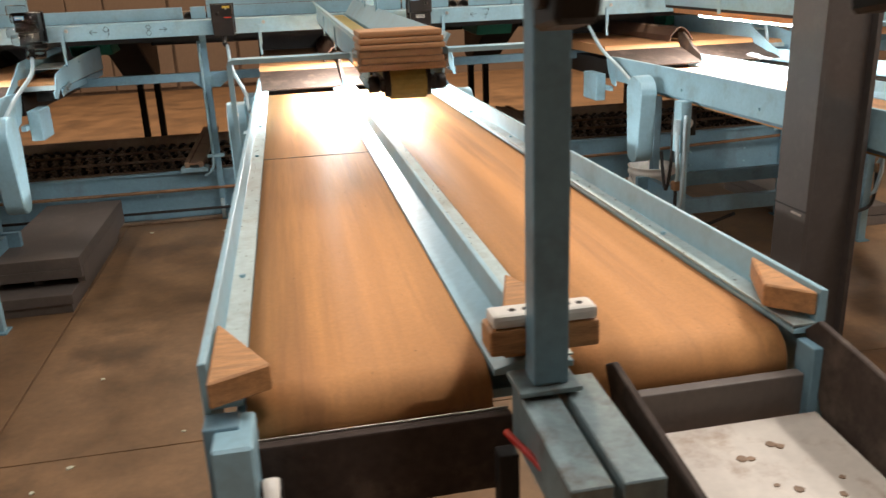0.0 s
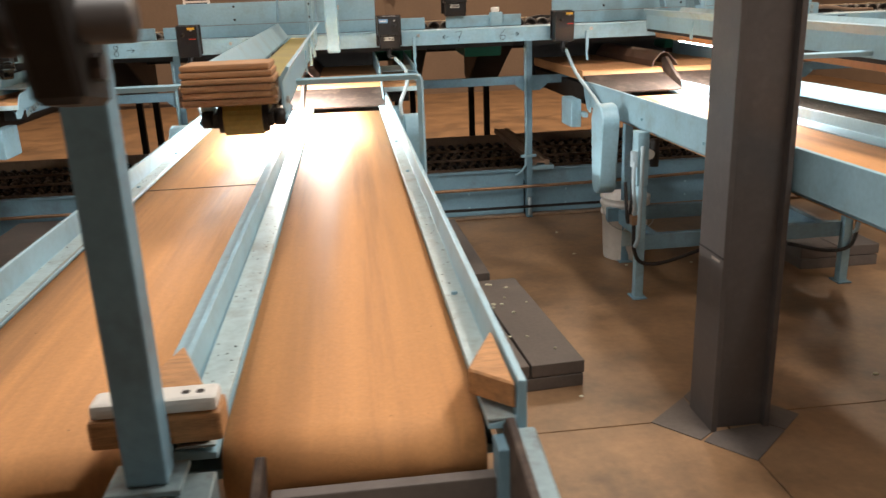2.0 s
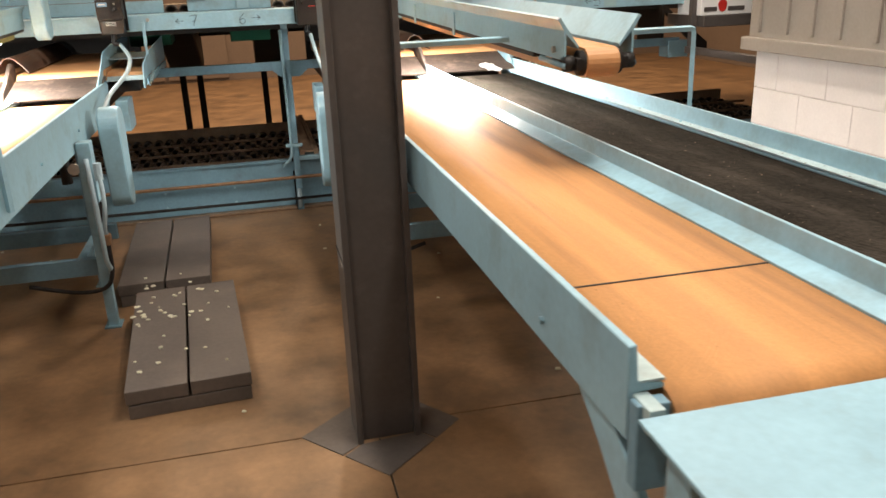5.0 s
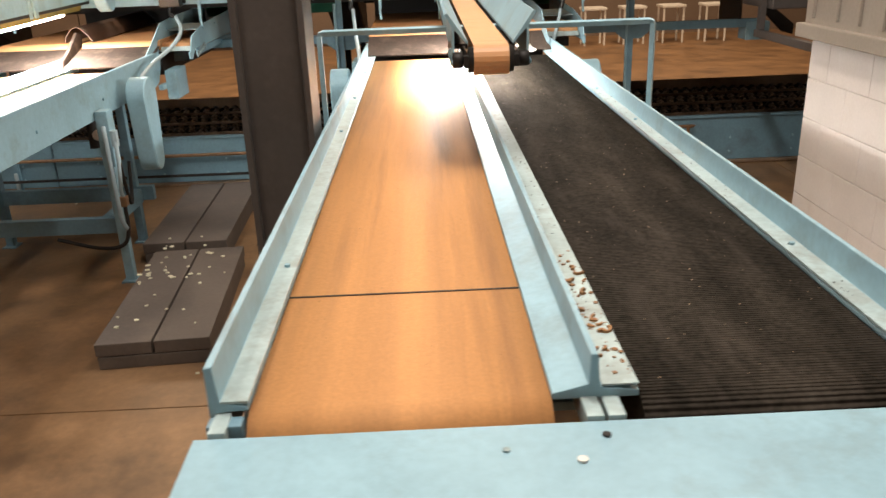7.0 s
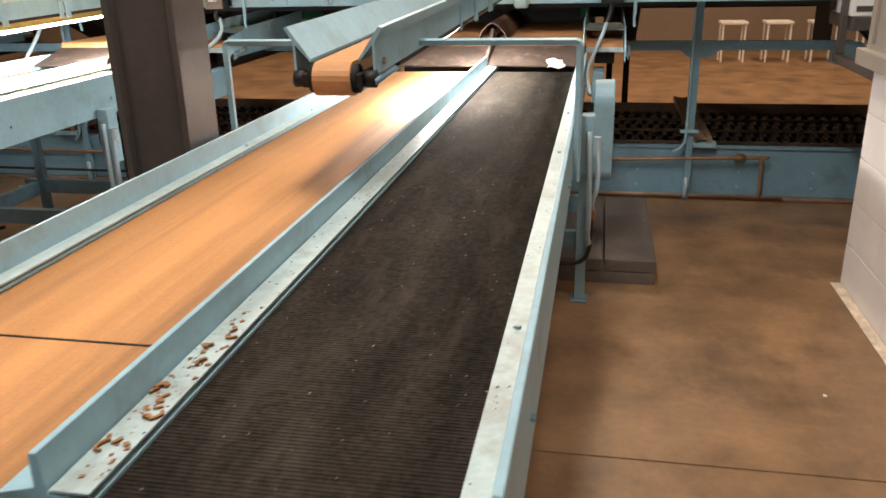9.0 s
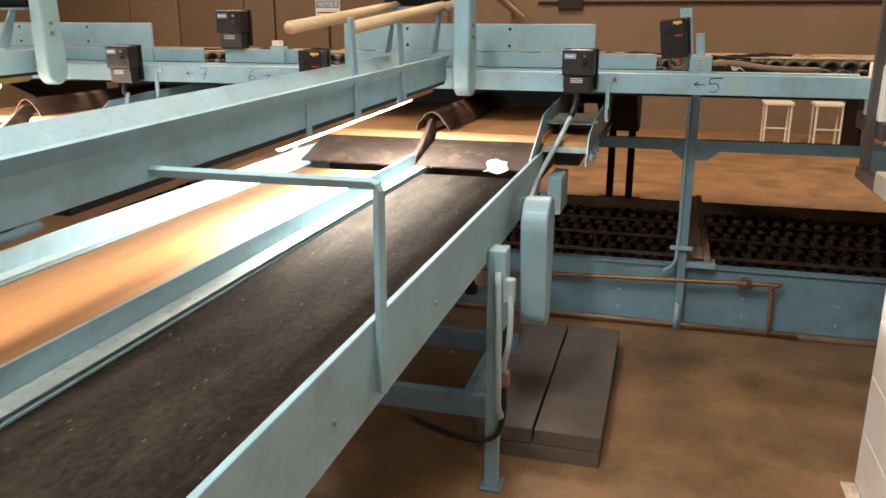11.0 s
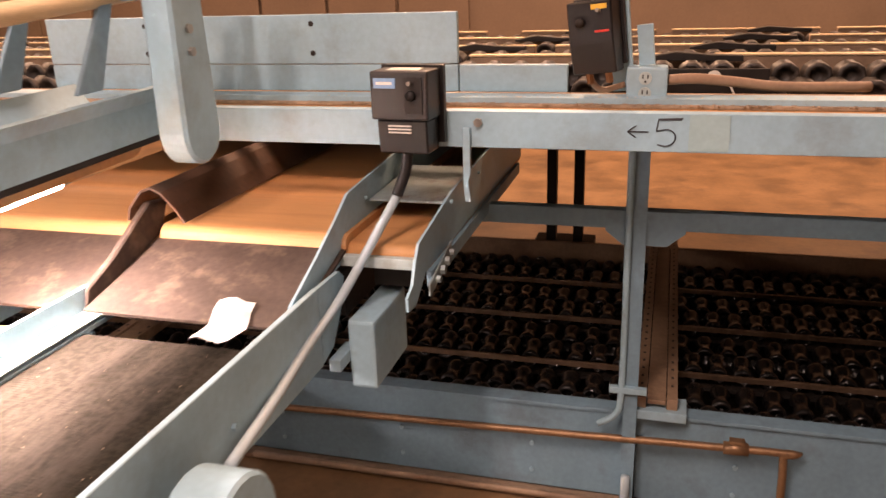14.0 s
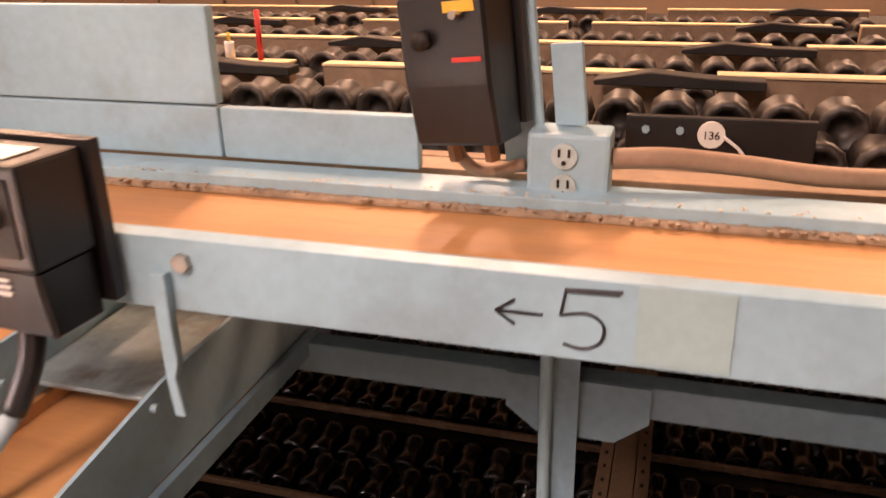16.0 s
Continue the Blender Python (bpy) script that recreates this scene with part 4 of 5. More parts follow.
# ---- side troughs next to each conveyor head ----
def side_trough(x, label):
    s = thing("side_trough", x, 5.9, 1.0, label, "conveyor", "side troughs")
    part("belt", prism(belt_outline(5.56, 6.75, 1.045, 0.026), "x", x - 0.105, x + 0.105, 0), M_BELT_X, s, "small tan belt", True)
    part("lip", bx(x - 0.108, 5.535, 0.998, x + 0.108, 5.556, 1.024, 0.002), M_EDGE, s)
    inner = [(5.27, 0.985), (5.31, 0.985), (5.56, 1.0), (6.7, 1.0), (6.7, 1.19), (5.95, 1.175), (5.61, 1.155), (5.53, 1.113), (5.40, 1.055), (5.27, 1.003)]
    outer = [(5.37, 0.968), (5.42, 0.962), (5.50, 1.012), (5.60, 1.012), (6.7, 1.014), (6.7, 1.17), (5.75, 1.135), (5.46, 1.092), (5.43, 1.06), (5.405, 1.015), (5.365, 1.0)]
    for u, o, m in ((x - 0.112, inner, M_BLUE), (x + 0.112, outer, M_BLUE)):
        ck = part("cheek", prism(o, "x", u - 0.003, u + 0.003, 0), m, s, "bent pale blue side cheek")
        for yy in (5.72, 6.02):
            bolt(u + 0.0035, yy, 1.115, "x", ck, 0.005)
    part("strut", bx(x + 0.116, 5.50, 0.975, x + 0.128, 6.6, 1.012, 0.002), M_BLUE_D, s)
    part("slot_plate", prism([(5.47, 0.965), (5.66, 1.0), (5.66, 1.035), (5.47, 0.995)], "x", x + 0.129, x + 0.134, 0.001), M_SCRAPED, s, "slotted take-up plate")
    for yy, rr in ((5.52, 0.011), (5.56, 0.014), (5.60, 0.014), (5.64, 0.010)):
        part("take_up_nut", tube([(x + 0.134, yy, 0.985 + (yy - 5.5) * 0.2), (x + 0.145, yy, 0.985 + (yy - 5.5) * 0.2)], rr * 0.8, 6), M_SCRAPED, s)
    part("tray", prism([(5.75, 1.098), (6.10, 1.106), (6.10, 1.112), (5.75, 1.104)], "x", x - 0.108, x + 0.108, 0.001), M_SCRAPED, s, "bare steel guard tray")
    part("under_channel", bx(x - 0.05, 5.60, 0.93, x + 0.06, 6.70, 0.985, 0.003), M_DARK, s)
    return s


side_trough(3.748, "narrow pale blue side trough with a tan belt")
side_trough(1.445, "narrow pale blue side trough with a tan belt")
side_trough(-0.83, "narrow pale blue side trough with a tan belt")

# ---- roller pit frame ----
PIT0, PIT1 = 6.15, 7.75
pit = thing("roller_bed", 1.0, 6.9, 0.2, "low roller conveyor bed behind blue side panels", "roller conveyor")
x = XL
for u, v in ((XL, -1.6), (-1.59, 0.28), (0.29, 2.34), (2.35, 4.32), (4.33, 6.6)):
    pn = part("side_panel", bx(u, PIT0, 0.02, v, PIT0 + 0.02, 0.335, 0.003), M_BLUE_D, pit, "dull blue side panel")
    part("flange", bx(u, PIT0 - 0.012, 0.327, v, PIT0 + 0.05, 0.339, 0.002), M_BLUE_D, pn)
    part("kick_strip", bx(u, PIT0 - 0.05, 0.004, v, PIT0 - 0.002, 0.020, 0.003), M_TAN, pn)
    xx = u + 0.3
    while xx < v - 0.1:
        for zz in (0.08, 0.18):
            bolt(xx, PIT0 - 0.001, zz, "-y", pn, 0.008)
        xx += 0.45
part("far_panel", bx(XL, PIT1, 0.02, 6.6, PIT1 + 0.02, 0.335, 0.003), M_TAN, pit)
# Near-black sheet under the rollers; the pit's shade is in its colour.
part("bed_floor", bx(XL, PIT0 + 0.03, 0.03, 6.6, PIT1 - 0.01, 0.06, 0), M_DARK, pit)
for yl in (6.55, 6.95, 7.35):
    part("lane_rail", bx(XL, yl - 0.006, 0.265, 6.6, yl + 0.006, 0.285, 0.002), M_RAIL, pit, "tan lane rail")
    part("lane_rail", bx(XL, yl - 0.015, 0.225, 6.6, yl + 0.015, 0.238, 0.0), M_DARK, pit)


def cup_mesh(r, length, material):
    bm = bmesh.new()
    prof = ((0.3, 0.2), (0.26, 0.5), (0.0, 0.66), (0.0, 0.9), (0.12, 1.0), (0.42, 0.72), (0.58, 0.72), (0.85, 1.0), (1.0, 0.9), (1.0, 0.3))
    rings = []
    for u, f in prof:
        rings.append([bm.verts.new((r * f * math.cos(a), (u - 0.5) * length, r * f * math.sin(a))) for a in (2 * math.pi * k / 10 for k in range(10))])
    for a, b in zip(rings, rings[1:]):
        for k in range(10):
            bm.faces.new((a[k], b[k], b[(k + 1) % 10], a[(k + 1) % 10]))
    bm.faces.new(rings[0])
    bm.faces.new(rings[-1][::-1])
    me = bpy.data.meshes.new("roller")
    bm.to_mesh(me)
    bm.free()
    me.materials.append(material)
    me.polygons.foreach_set("use_smooth", [True] * len(me.polygons))
    return me


def lay(me, spots, parent, name="roller"):
    """Pieces that share one mesh, as parts of a thing."""
    for p in spots:
        o = new(name, me)
        o.parent = parent
        o.location = Vector(p) - parent.location


def joined(me, spots, parent, name):
    out_v, out_f, n = [], [], 0
    base = [v.co.copy() for v in me.vertices]
    faces = [tuple(p.vertices) for p in me.polygons]
    for p in spots:
        off = Vector(p) - parent.location
        out_v += [tuple(b + off) for b in base]
        out_f += [tuple(i + n for i in f) for f in faces]
        n += len(base)
    m = bpy.data.meshes.new(name)
    m.from_pydata(out_v, [], out_f)
    m.materials.append(me.materials[0])
    m.polygons.foreach_set("use_smooth", [True] * len(m.polygons))
    o = new(name, m)
    o.parent = parent
    o["kind"] = "stuff"
    return o


CUP = cup_mesh(0.036, 0.13, M_ROLL)
near, far = [], []
for yl in (6.28, 6.43, 6.67, 6.82, 7.07, 7.22, 7.47, 7.62):
    k = 0
    xx = XL + 0.05
    while xx < 6.5:
        (near if 3.3 < xx < 5.6 and yl < 7.3 else far).append((xx + (0.04 if int(yl * 100) % 2 else 0), yl, 0.245))
        xx += 0.085
lay(CUP, near[:290], pit)
joined(CUP, far + near[290:], pit, "roller_rest")

# bridging bars across the bed, with perforated edges
for bxx in (4.385, 2.46, -0.12, -2.1):
    br_ = part("bridge_bar", bx(bxx - 0.028, 6.12, 0.385, bxx + 0.028, PIT1 - 0.1, 0.40, 0.003), M_TAN, pit, "tan steel bridge bar with perforated angle edges")
    for s in (-1, 1):
        part("angle_edge", bx(bxx + s * 0.030, 6.12, 0.37, bxx + s * 0.062, PIT1 - 0.1, 0.407, 0.002), M_TAN, br_)
        yh = 6.2
        while yh < PIT1 - 0.15 and bxx > 2:
            part("hole", bx(bxx + s * 0.042, yh, 0.4072, bxx + s * 0.050, yh + 0.012, 0.4080, 0), M_DARK, br_)
            yh += 0.055
    part("bridge_seat", bx(bxx - 0.09, 6.10, 0.340, bxx + 0.09, 6.20, 0.37, 0.003), M_BLUE, br_)

# uprights, mid rail and pipework
for px in (4.315, 2.375, 0.05, -2.2):
    p = part("upright", prism([(px - 0.026, 6.085), (px + 0.014, 6.085), (px + 0.014, 6.095), (px - 0.014, 6.095), (px - 0.014, 6.14), (px - 0.026, 6.14)], "z", 0.0, 1.25, 0), M_BLUE_D, pit, "blue angle-iron upright")
    part("gusset", prism([(px - 0.10, 1.0), (px + 0.12, 1.0), (px + 0.12, 0.94), (px + 0.07, 0.90), (px - 0.05, 0.90), (px - 0.10, 0.94)], "y", 6.098, 6.104, 0), M_BLUE_D, p)
    part("gusset", prism([(px - 0.08, 0.325), (px + 0.10, 0.325), (px + 0.03, 0.26), (px - 0.03, 0.26)], "y", 6.142, 6.148, 0), M_BLUE_D, p)
    part("conduit", tube(smooth_path([(px - 0.034, 6.08, 1.2), (px - 0.034, 6.075, 0.9), (px - 0.034, 6.075, 0.45), (px - 0.05, 6.08, 0.36), (px - 0.10, 6.10, 0.31)]), 0.010, 8), M_BLUE, p, "", True)
    part("clip", bx(px - 0.07, 6.065, 0.44, px + 0.04, 6.085, 0.46, 0.002), M_BLUE, p)
    part("stub", tube([(px - 0.01, 6.07, 0.02), (px - 0.01, 6.07, 0.15)], 0.014, 8), M_CONDUIT, p, "", True)
part("mid_rail", bx(XL, 6.105, 0.945, XR + 0.2, 6.145, 1.0, 0.003), M_BLUE_D, pit, "dull blue mid rail")
part("back_rail", bx(XL, 7.6, 1.10, XR + 0.9, 7.64, 1.15, 0.003), M_DARK, pit)
pw = part("water_pipe", tube(smooth_path([(-3.3, 6.09, 0.235), (2.0, 6.09, 0.225), (3.6, 6.09, 0.25), (4.70, 6.09, 0.285), (4.745, 6.09, 0.275), (4.755, 6.09, 0.24), (4.76, 6.09, 0.02)], 5), 0.012, 8), M_BRASS, pit, "thin copper water pipe", True)
part("valve", tube([(4.585, 6.09, 0.282), (4.655, 6.09, 0.284)], 0.020, 8), M_BRASS, pw, "", True)
part("valve_handle", bx(4.60, 6.075, 0.303, 4.645, 6.105, 0.312, 0.003), M_BRASS, pw)
part("floor_pipe", tube([(-3.3, 6.06, 0.10), (2.9, 6.06, 0.085)], 0.010, 8), M_DARK, pit, "", True)
part("floor_pipe", tube([(3.0, 6.09, 0.03), (4.9, 6.09, 0.03)], 0.012, 8), M_TAN, pit, "", True)

# dark machine legs beyond the bed
for u in (3.88, 1.64, -0.62, 2.32):
    st = thing("machine_leg", u, 7.95, 0, "black steel machine leg frame beyond the rollers", "machine leg", "machine legs")
    part("upright", bx(u - 0.10, 7.92, 0.28, u - 0.05, 7.98, 1.25, 0.004), M_DARK, st)
    part("upright", bx(u + 0.04, 7.92, 0.28, u + 0.09, 7.98, 1.25, 0.004), M_DARK, st)
    part("base_plate", bx(u - 0.16, 7.86, 0.0, u + 0.15, 8.04, 0.29, 0.006), M_DARK, st)
    part("drop_chute", prism([(6.9, 1.18), (7.9, 1.22), (7.9, 0.86), (7.7, 0.82), (7.2, 1.05)], "x", u - 0.14, u + 0.12, 0.01), M_DARK, st, "dark drop chute")
    part("hood", prism([(6.7, 1.18), (7.2, 1.21), (7.25, 1.12), (6.75, 1.10)], "x", u - 0.30, u - 0.02, 0.006), M_GREEN, st, "small green hood")

# ---- upper roller lanes ----
lanes = thing("sorting_lanes", 1.0, 7.0, 1.3, "rows of black cup rollers with tan cover bars", "roller conveyor")
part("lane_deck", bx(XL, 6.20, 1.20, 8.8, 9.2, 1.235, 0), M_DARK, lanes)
part("front_rail", bx(XL, 6.10, 1.285, 8.8, 6.16, 1.32, 0.003), M_TAN, lanes, "tan front rail")
part("front_rail", bx(XL, 6.22, 1.235, 8.8, 6.25, 1.305, 0.003), M_TAN, lanes)
BIG = cup_mesh(0.041, 0.09, M_CUP)
for i, yl in enumerate((6.42, 6.95, 7.55, 8.2)):
    near, far = [], []
    xx = XL
    while xx < 8.6:
        tgt = near if (i < 2 and 3.0 < xx < 5.4) else far
        tgt.append((xx, yl, 1.338 - 0.018 * i))
        tgt.append((xx + 0.043, yl - 0.095, 1.301 - 0.018 * i))
        xx += 0.086
    lay(BIG, near, lanes, "cup_roller")
    joined(BIG, far, lanes, "roller_rest")
    for u, v in ((-3.2, -1.9), (-1.7, 0.2), (0.4, 1.5), (1.6, 2.7), (2.9, 3.62), (3.70, 4.42), (4.50, 5.9), (6.1, 7.4)):
        s, dz = 0.22 * i, 0.036 + 0.016 * i
        cbm = part("cover_bar", bx(u + s, yl + 0.20, 1.22, v + s, yl + 0.235, 1.408 - dz, 0.003), M_TAN, lanes, "tan cover bar")
        part("cap", bx(u + s, yl + 0.195, 1.4085 - dz, v + s, yl + 0.24, 1.414 - dz, 0.001), M_LIGHTWOOD, cbm)
    for u in (-1.2, 0.9, 2.6, 3.50, 4.42, 5.4):
        s, q = 0.15 * i, 1.362 - 0.016 * i
        part("leaf_spring", prism([(u + s - 0.14, q + 0.013), (u + s - 0.04, q + 0.030), (u + s + 0.06, q + 0.021), (u + s + 0.16, q + 0.018), (u + s + 0.16, q), (u + s - 0.14, q + 0.004)], "y", yl + 0.12, yl + 0.17, 0.002), M_DARK, lanes, "dark bent leaf plate")
tagp = part("tag_plate", bx(4.36, 6.27, 1.305, 4.63, 6.285, 1.372, 0.002), M_BLACKBOX, lanes, "black plate with a round tag")
part("round_tag", tube([(4.485, 6.2685, 1.348), (4.485, 6.262, 1.348)], 0.020, 16), M_PLASTIC, tagp, "round number tag")
writing("number", "136", 4.485, 6.2612, 1.342, 0.017, M_INK, tagp)
for xx in (4.39, 4.44):
    bolt(xx, 6.2695, 1.352, "-y", tagp, 0.006)
part("string", tube(smooth_path([(4.503, 6.262, 1.346), (4.53, 6.255, 1.325), (4.545, 6.25, 1.29)]), 0.003, 6), M_PLASTIC, tagp)

# right-hand end of the cross conveyor
er = thing("end_rack", 5.15, 6.1, 0.9, "dull blue end frame of the cross conveyor", "frame")
part("end_plate", bx(5.05, 6.11, 0.95, 5.065, 6.5, 1.30, 0.003), M_DARK, er)
part("diagonal", prism([(5.05, 1.22), (5.10, 1.22), (5.45, 0.95), (5.45, 0.88), (5.38, 0.90)], "y", 6.16, 6.20, 0.003), M_DARK, er)
part("end_foot", bx(5.10, 6.10, 0.86, 5.26, 6.24, 0.98, 0.006), M_BLUE, er)

# carton seen beyond the side wall
cs = thing("fruit_carton", 5.2, 5.55, 1.18, "white carton with a red apple mark and dark print", "carton")
part("case", bx(4.99, 5.50, 1.181, 5.42, 5.80, 1.40, 0.006), M_PAPER, cs)
part("top_edge", bx(4.992, 5.498, 1.385, 5.418, 5.4995, 1.399, 0), M_RED, cs, "red printed top edge")
part("apple_mark", prism(obround(5.14, 1.20, 1.275, 0.026, 0.032), "y", 5.4945, 5.499, 0), M_RED, cs, "red apple mark")
part("apple_stalk", tube([(5.14, 5.497, 1.274), (5.15, 5.497, 1.292)], 0.003, 6), M_RED, cs)
for u, v in ((5.01, 5.10), (5.18, 5.30)):
    part("print_bar", bx(u, 5.496, 1.205, v, 5.499, 1.232, 0), M_COL, cs)
sh = thing("carton_shelf", 5.2, 5.65, 1.1, "grey-brown steel shelf stand holding a carton", "shelf")
part("shelf_board", bx(4.998, 5.47, 1.11, 5.60, 5.95, 1.180, 0.006), M_COL, sh)
part("post", bx(4.960, 5.555, 0.985, 4.996, 5.60, 1.9, 0.004), M_COL, sh)
part("support_beam", bx(4.955, 4.80, 0.94, 4.998, 5.62, 0.984, 0.004), M_COL, sh)
part("support_beam", bx(5.55, 4.80, 1.06, 5.59, 5.62, 1.109, 0.004), M_COL, sh)


# ---- loose things ----
def platform(x0, y0, x1, y1, h, layers, label, seam=0.5, rot=0.0):
    p = thing("step_platform", (x0 + x1) / 2, (y0 + y1) / 2, 0, label, "step", "step platforms")
    xm = x0 + (x1 - x0) * seam
    for k in range(layers):
        z0 = h * k / layers
        last = k == layers - 1
        for u, v in (((x0, xm - 0.005), (xm + 0.005, x1)) if last else ((x0 + 0.005, x1 - 0.005),)):
            part("board" if last else "base", bx(u, y0, z0 + (0.001 if k else 0), v, y1, z0 + h / layers - 0.003, 0.004), M_STEP, p)
    if rot:
        p.rotation_euler = (0, 0, radians(rot))
    return p


P1 = platform(1.52, 3.46, 1.97, 4.50, 0.115, 2, "grey painted wooden step platform with litter on top", 0.5, 4)
P2 = platform(1.36, 4.61, 1.80, 5.75, 0.115, 2, "grey painted wooden step platform behind another", 0.5, 2)
P3 = platform(3.575, 4.60, 4.037, 5.69, 0.125, 2, "brown-grey plank platform beside the conveyor", 0.465, 0)
ps = thing("pallet_steps", -0.8, 5.2, 0, "grey stacked wooden steps with an open gap", "step")
part("top_board", bx(-1.02, 4.68, 0.19, -0.57, 5.86, 0.25, 0.004), M_STEP, ps)
part("front_board", bx(-1.02, 4.68, 0.14, -0.57, 4.72, 0.189, 0.003), M_STEP, ps)
for u in (-1.02, -0.82, -0.61):
    part("bearer", bx(u, 4.73, 0.10, u + 0.04, 5.86, 0.189, 0.003), M_STEP, ps)
part("lower_board", bx(-1.04, 4.55, 0.045, -0.60, 5.80, 0.099, 0.004), M_STEP, ps)
part("lower_bearer", bx(-1.03, 4.56, 0.0, -0.61, 5.78, 0.044, 0.003), M_STEP, ps)

bk = thing("bucket", 2.72, 5.08, 0, "dirty white plastic bucket with a wire handle", "bucket")
bm = bmesh.new()
prof = [(0.0, 0.004), (0.118, 0.0), (0.122, 0.01), (0.134, 0.27), (0.142, 0.272), (0.142, 0.285), (0.136, 0.288), (0.137, 0.325), (0.145, 0.328), (0.145, 0.345), (0.139, 0.348), (0.141, 0.365), (0.147, 0.368), (0.147, 0.375), (0.136, 0.375), (0.118, 0.02), (0.0, 0.016)]
rings = []
for r, z in prof:
    rings.append([bm.verts.new((2.72 + max(r, 0.002) * math.cos(a), 5.08 + max(r, 0.002) * math.sin(a), z)) for a in (2 * math.pi * k / 28 for k in range(28))])
for a, b in zip(rings, rings[1:]):
    for k in range(28):
        bm.faces.new((a[k], a[(k + 1) % 28], b[(k + 1) % 28], b[k]))
part("pail", bm, M_PLASTIC, bk, "ribbed white plastic pail", True)
part("wire_handle", tube(smooth_path([(2.575, 5.08, 0.335), (2.59, 4.96, 0.24), (2.72, 4.92, 0.19), (2.85, 4.96, 0.24), (2.865, 5.08, 0.335)]), 0.003, 6), M_CHROME, bk, "", True)
part("label_patch", bx(2.66, 4.944, 0.10, 2.76, 4.948, 0.20, 0), M_EDGE, bk)

# steel column on a diamond pad
co = thing("steel_column", 2.43, 3.15, 0, "grey-brown painted steel H column with a chipped flange", "column")
part("flange", bx(2.343, 3.035, 0, 2.363, 3.225, CEIL - 0.002, 0.003), M_COL, co)
part("flange", bx(2.540, 3.035, 0, 2.560, 3.225, CEIL - 0.002, 0.003), M_COL, co)
part("web", bx(2.3635, 3.065, 0, 2.5395, 3.09, CEIL - 0.002, 0), M_COL, co)
pad = thing("column_pad", 2.43, 3.1, 0, "grey painted diamond pad around the column foot", "pad", "", "structure")
for o in ([(2.16, 3.14), (2.285, 2.99), (2.35, 3.04), (2.35, 3.30)], [(2.292, 2.982), (2.415, 2.835), (2.60, 3.0), (2.555, 3.06), (2.355, 3.035)], [(2.606, 3.006), (2.71, 3.10), (2.48, 3.42), (2.357, 3.31), (2.357, 3.25), (2.56, 3.06)]):
    part("pad_piece", prism(o, "z", -0.004, 0.004, 0.001), M_STEP, pad)

part("scuff", bx(2.3405, 3.06, 0.632, 2.3428, 3.12, 0.640, 0), M_GREYWALL, co, "pale chipped scuff")
part("seam", bx(2.3405, 3.036, 0.650, 2.3429, 3.224, 0.656, 0), M_DARK, co)
# paper on the black belt's chute
pp = bmesh.new()
g = [[pp.verts.new((3.455 + 0.09 * i / 4 + 0.012 * math.sin(j), 5.17 + 0.145 * j / 5, 0.962 + 0.33 * max(0, 0.145 * j / 5 - 0.06) + 0.006 * math.sin(i * 1.7 + j))) for i in range(5)] for j in range(6)]
for j in range(5):
    for i in range(4):
        pp.faces.new((g[j][i], g[j][i + 1], g[j + 1][i + 1], g[j + 1][i]))
bmesh.ops.solidify(pp, geom=pp.faces[:], thickness=0.001)
single("paper_scrap", pp, M_PAPER, "crumpled white paper scrap on the black chute", "paper")

# small things on the lanes and a notice on the far wall
gl = thing("glue_bottle", 3.47, 6.638, 1.3782, "small white bottle with a pointed cap", "bottle")
part("body", tube([(3.47, 6.638, 1.3782), (3.47, 6.638, 1.4110), (3.47, 6.638, 1.4160)], 0.011, 12), M_PLASTIC, gl, "", True)
part("cap", tube([(3.47, 6.638, 1.4165), (3.47, 6.638, 1.4360)], 0.004, 8), M_YEL, gl, "", True)
single("red_marker", tube([(3.545, 6.638, 1.3782), (3.545, 6.638, 1.4840)], 0.0065, 8), M_RED, "upright red marker standing on a lane bar", "marker", "", "", True)
ns = part("notice_sign", bx(-1.40, YW1 - 0.075, 1.50, -0.98, YW1 - 0.062, 1.86, 0.002), M_PAPER, wall_north, "white notice sign with a blue header")
part("sign_header", bx(-1.39, YW1 - 0.078, 1.74, -0.99, YW1 - 0.0755, 1.85, 0), M_LABEL, ns)
writing("sign_word", "NOTICE", -1.19, YW1 - 0.079, 1.765, 0.095, M_PAPER, ns)
for k in range(3):
    part("print_line", bx(-1.36, YW1 - 0.078, 1.56 + 0.05 * k, -1.02, YW1 - 0.0755, 1.58 + 0.05 * k, 0), M_INK, ns)

# stools far off
for u in (5.55, 6.15, 6.75, 7.4):
    s = thing("stool", u, 13.2, 0, "pale metal stool by the far wall", "stool", "far stools")
    part("seat", bx(u - 0.18, 13.02, 0.52, u + 0.18, 13.38, 0.56, 0.01), M_PLASTIC, s)
    for dx in (-0.16, 0.14):
        for dy in (-0.16, 0.14):
            part("leg", bx(u + dx, 13.2 + dy, 0, u + dx + 0.025, 13.225 + dy, 0.519, 0.003), M_PLASTIC, s)
    part("foot_rail", bx(u - 0.15, 13.045, 0.22, u + 0.15, 13.06, 0.24, 0.002), M_PLASTIC, s)

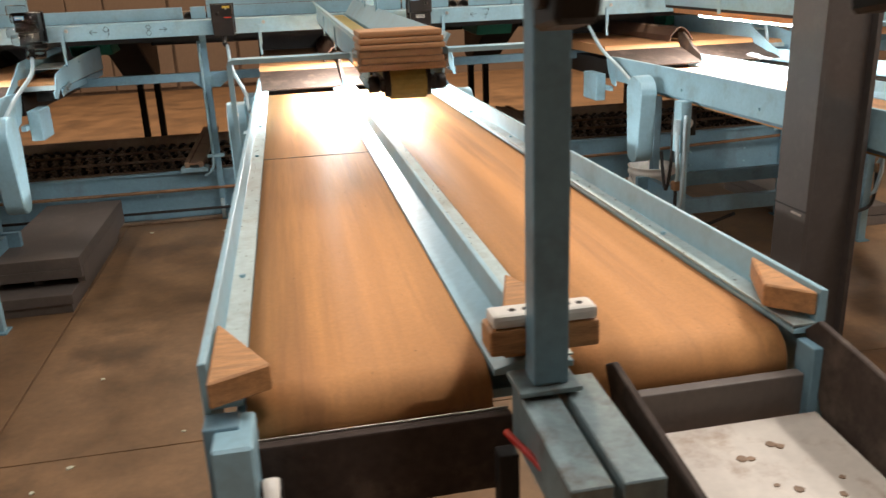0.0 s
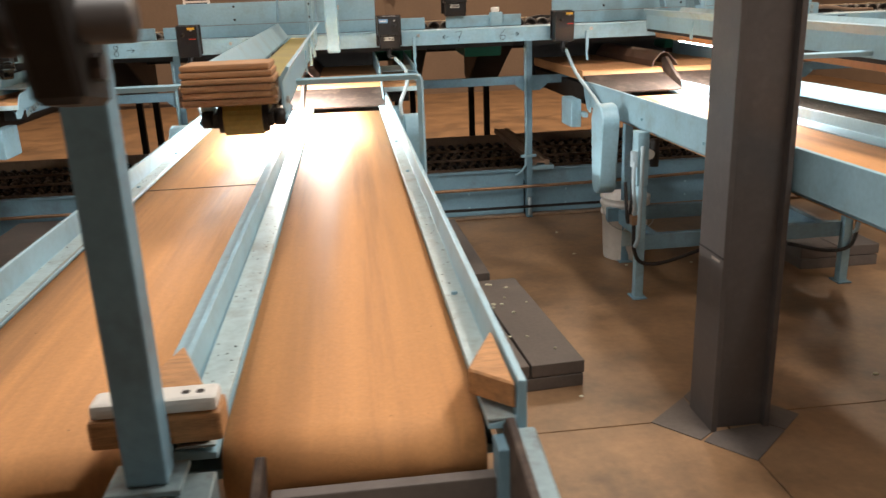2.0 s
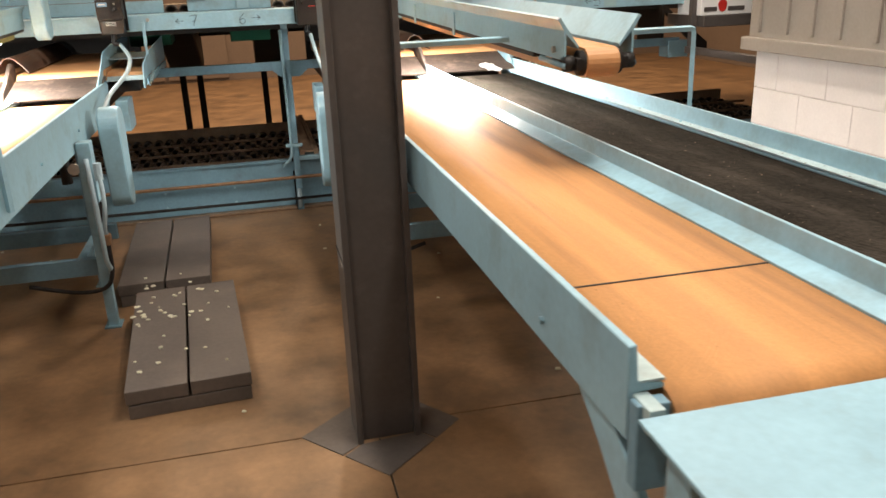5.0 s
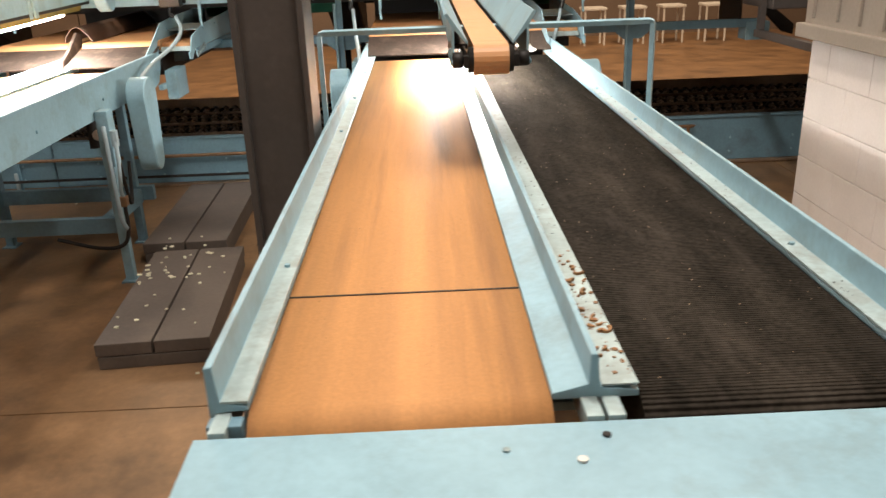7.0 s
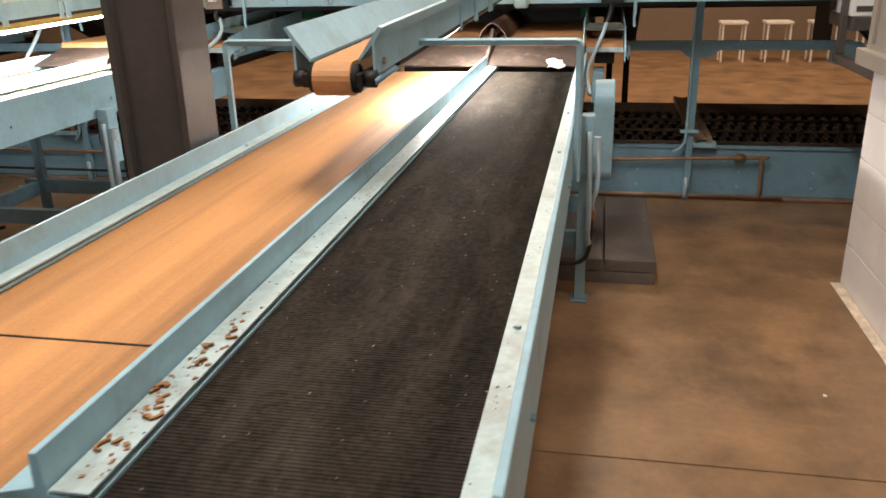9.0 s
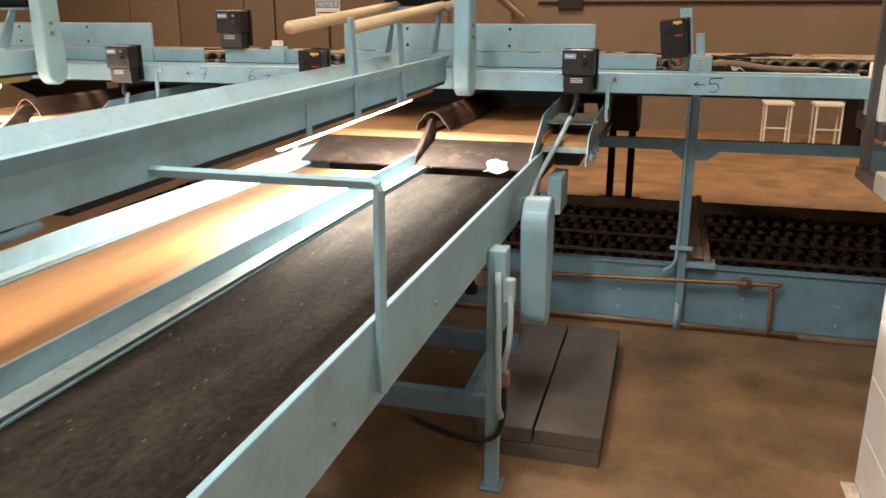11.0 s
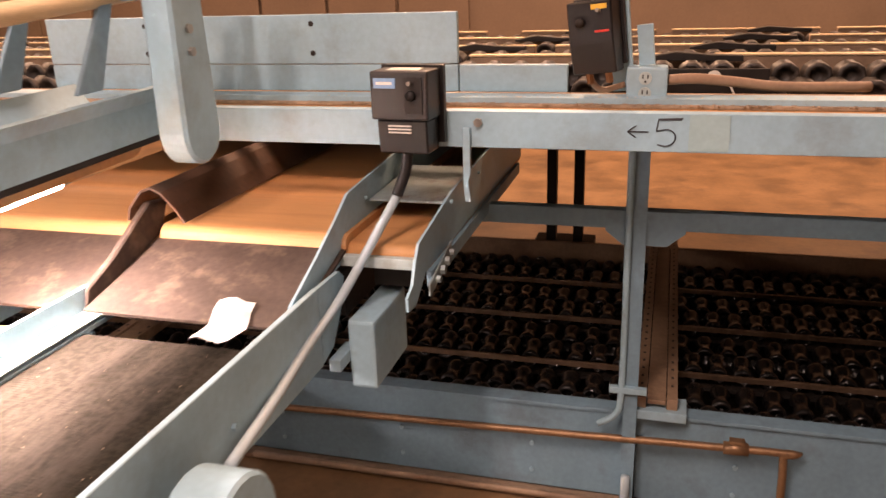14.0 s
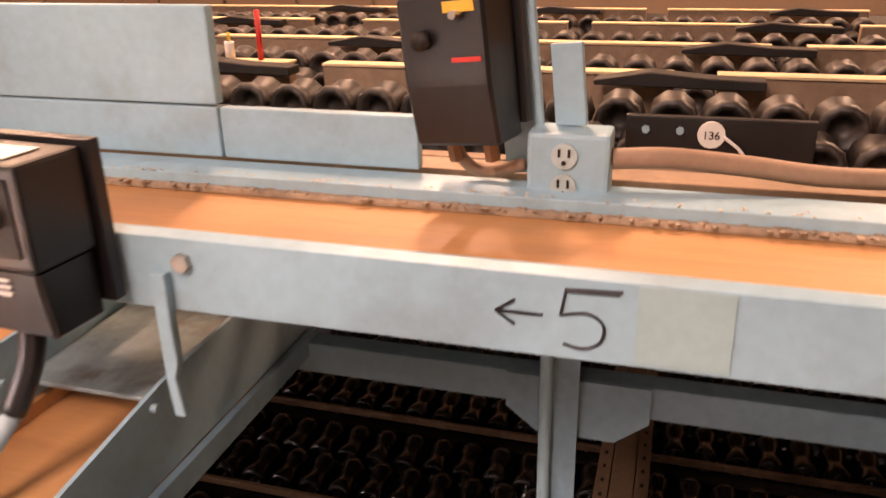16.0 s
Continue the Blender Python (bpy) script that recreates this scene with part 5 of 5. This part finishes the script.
# litter on the floor and on the near platform
random.seed(11)
for k in range(95):
    if k < 45:
        px, py, pz = random.uniform(1.50, 1.93), random.uniform(3.55, 4.47), 0.1135
        if k < 30:
            py = 4.15 + random.uniform(-0.12, 0.28) * random.random() * 2
            px = 1.62 + random.uniform(-0.14, 0.22)
    else:
        px, py, pz = random.uniform(-0.6, 4.7), random.uniform(1.6, 5.9), 0.001
        if 2.1 < px < 2.75 and 2.8 < py < 3.45 or 1.3 < px < 2.05 and 3.4 < py or px > 3.7 and py > 4.5:
            continue
    a = random.uniform(0, 6.28)
    s = random.uniform(0.006, 0.016)
    o = [(px + s * random.uniform(0.6, 1.1) * math.cos(a + t), py + s * random.uniform(0.5, 1.0) * math.sin(a + t)) for t in (0, 1.1, 2.3, 3.3, 4.4, 5.4)]
    single("litter", prism(o, "z", pz, pz + 0.003 + 0.003 * random.random()), M_LITTER, "small pale scrap of shell litter", "litter", "floor litter")

# ---- floor slabs ----
ys = [YW0, 0.2, 3.14, 6.11, YW1]
xs = [XW0, -3.6, -0.6, 2.42, 5.4, XW1]
for y0, y1 in zip(ys, ys[1:]):
    row = [v for v in xs if y1 < 3.2 or v != 2.42] if y1 < 7 else [XW0, XW1]
    for x0, x1 in zip(row, row[1:]):
        part("concrete_slab", bx(x0 + 0.003, y0 + 0.003, -0.02, x1 - 0.003, y1 - 0.003, 0.0, 0.002), M_FLOOR, floor)

# Thin pale tan strip laid on the floor at the wall foot.
part("pale_strip", bx(WALLX - 0.05, 1.0, 0.0005, WALLX - 0.002, WALLY - 0.02, 0.006, 0.002), M_PALETAN, wall_east, "pale strip along the wall foot")
# white blocks of the side wall
for row in range(5):
    yb = WALLY - (0.0 if row % 2 else 0.20)
    z0 = row * 0.206
    if row % 2 == 0:
        part("block", bx(WALLX, WALLY - 0.197, z0 + 0.002, WALLX + 0.19, WALLY, z0 + 0.204, 0.003), M_WHITE, wall_east)
    while yb > 0.6:
        part("block", bx(WALLX, yb - 0.397, z0 + 0.002, WALLX + 0.012, yb, z0 + 0.204, 0.003), M_WHITE, wall_east)
        yb -= 0.40
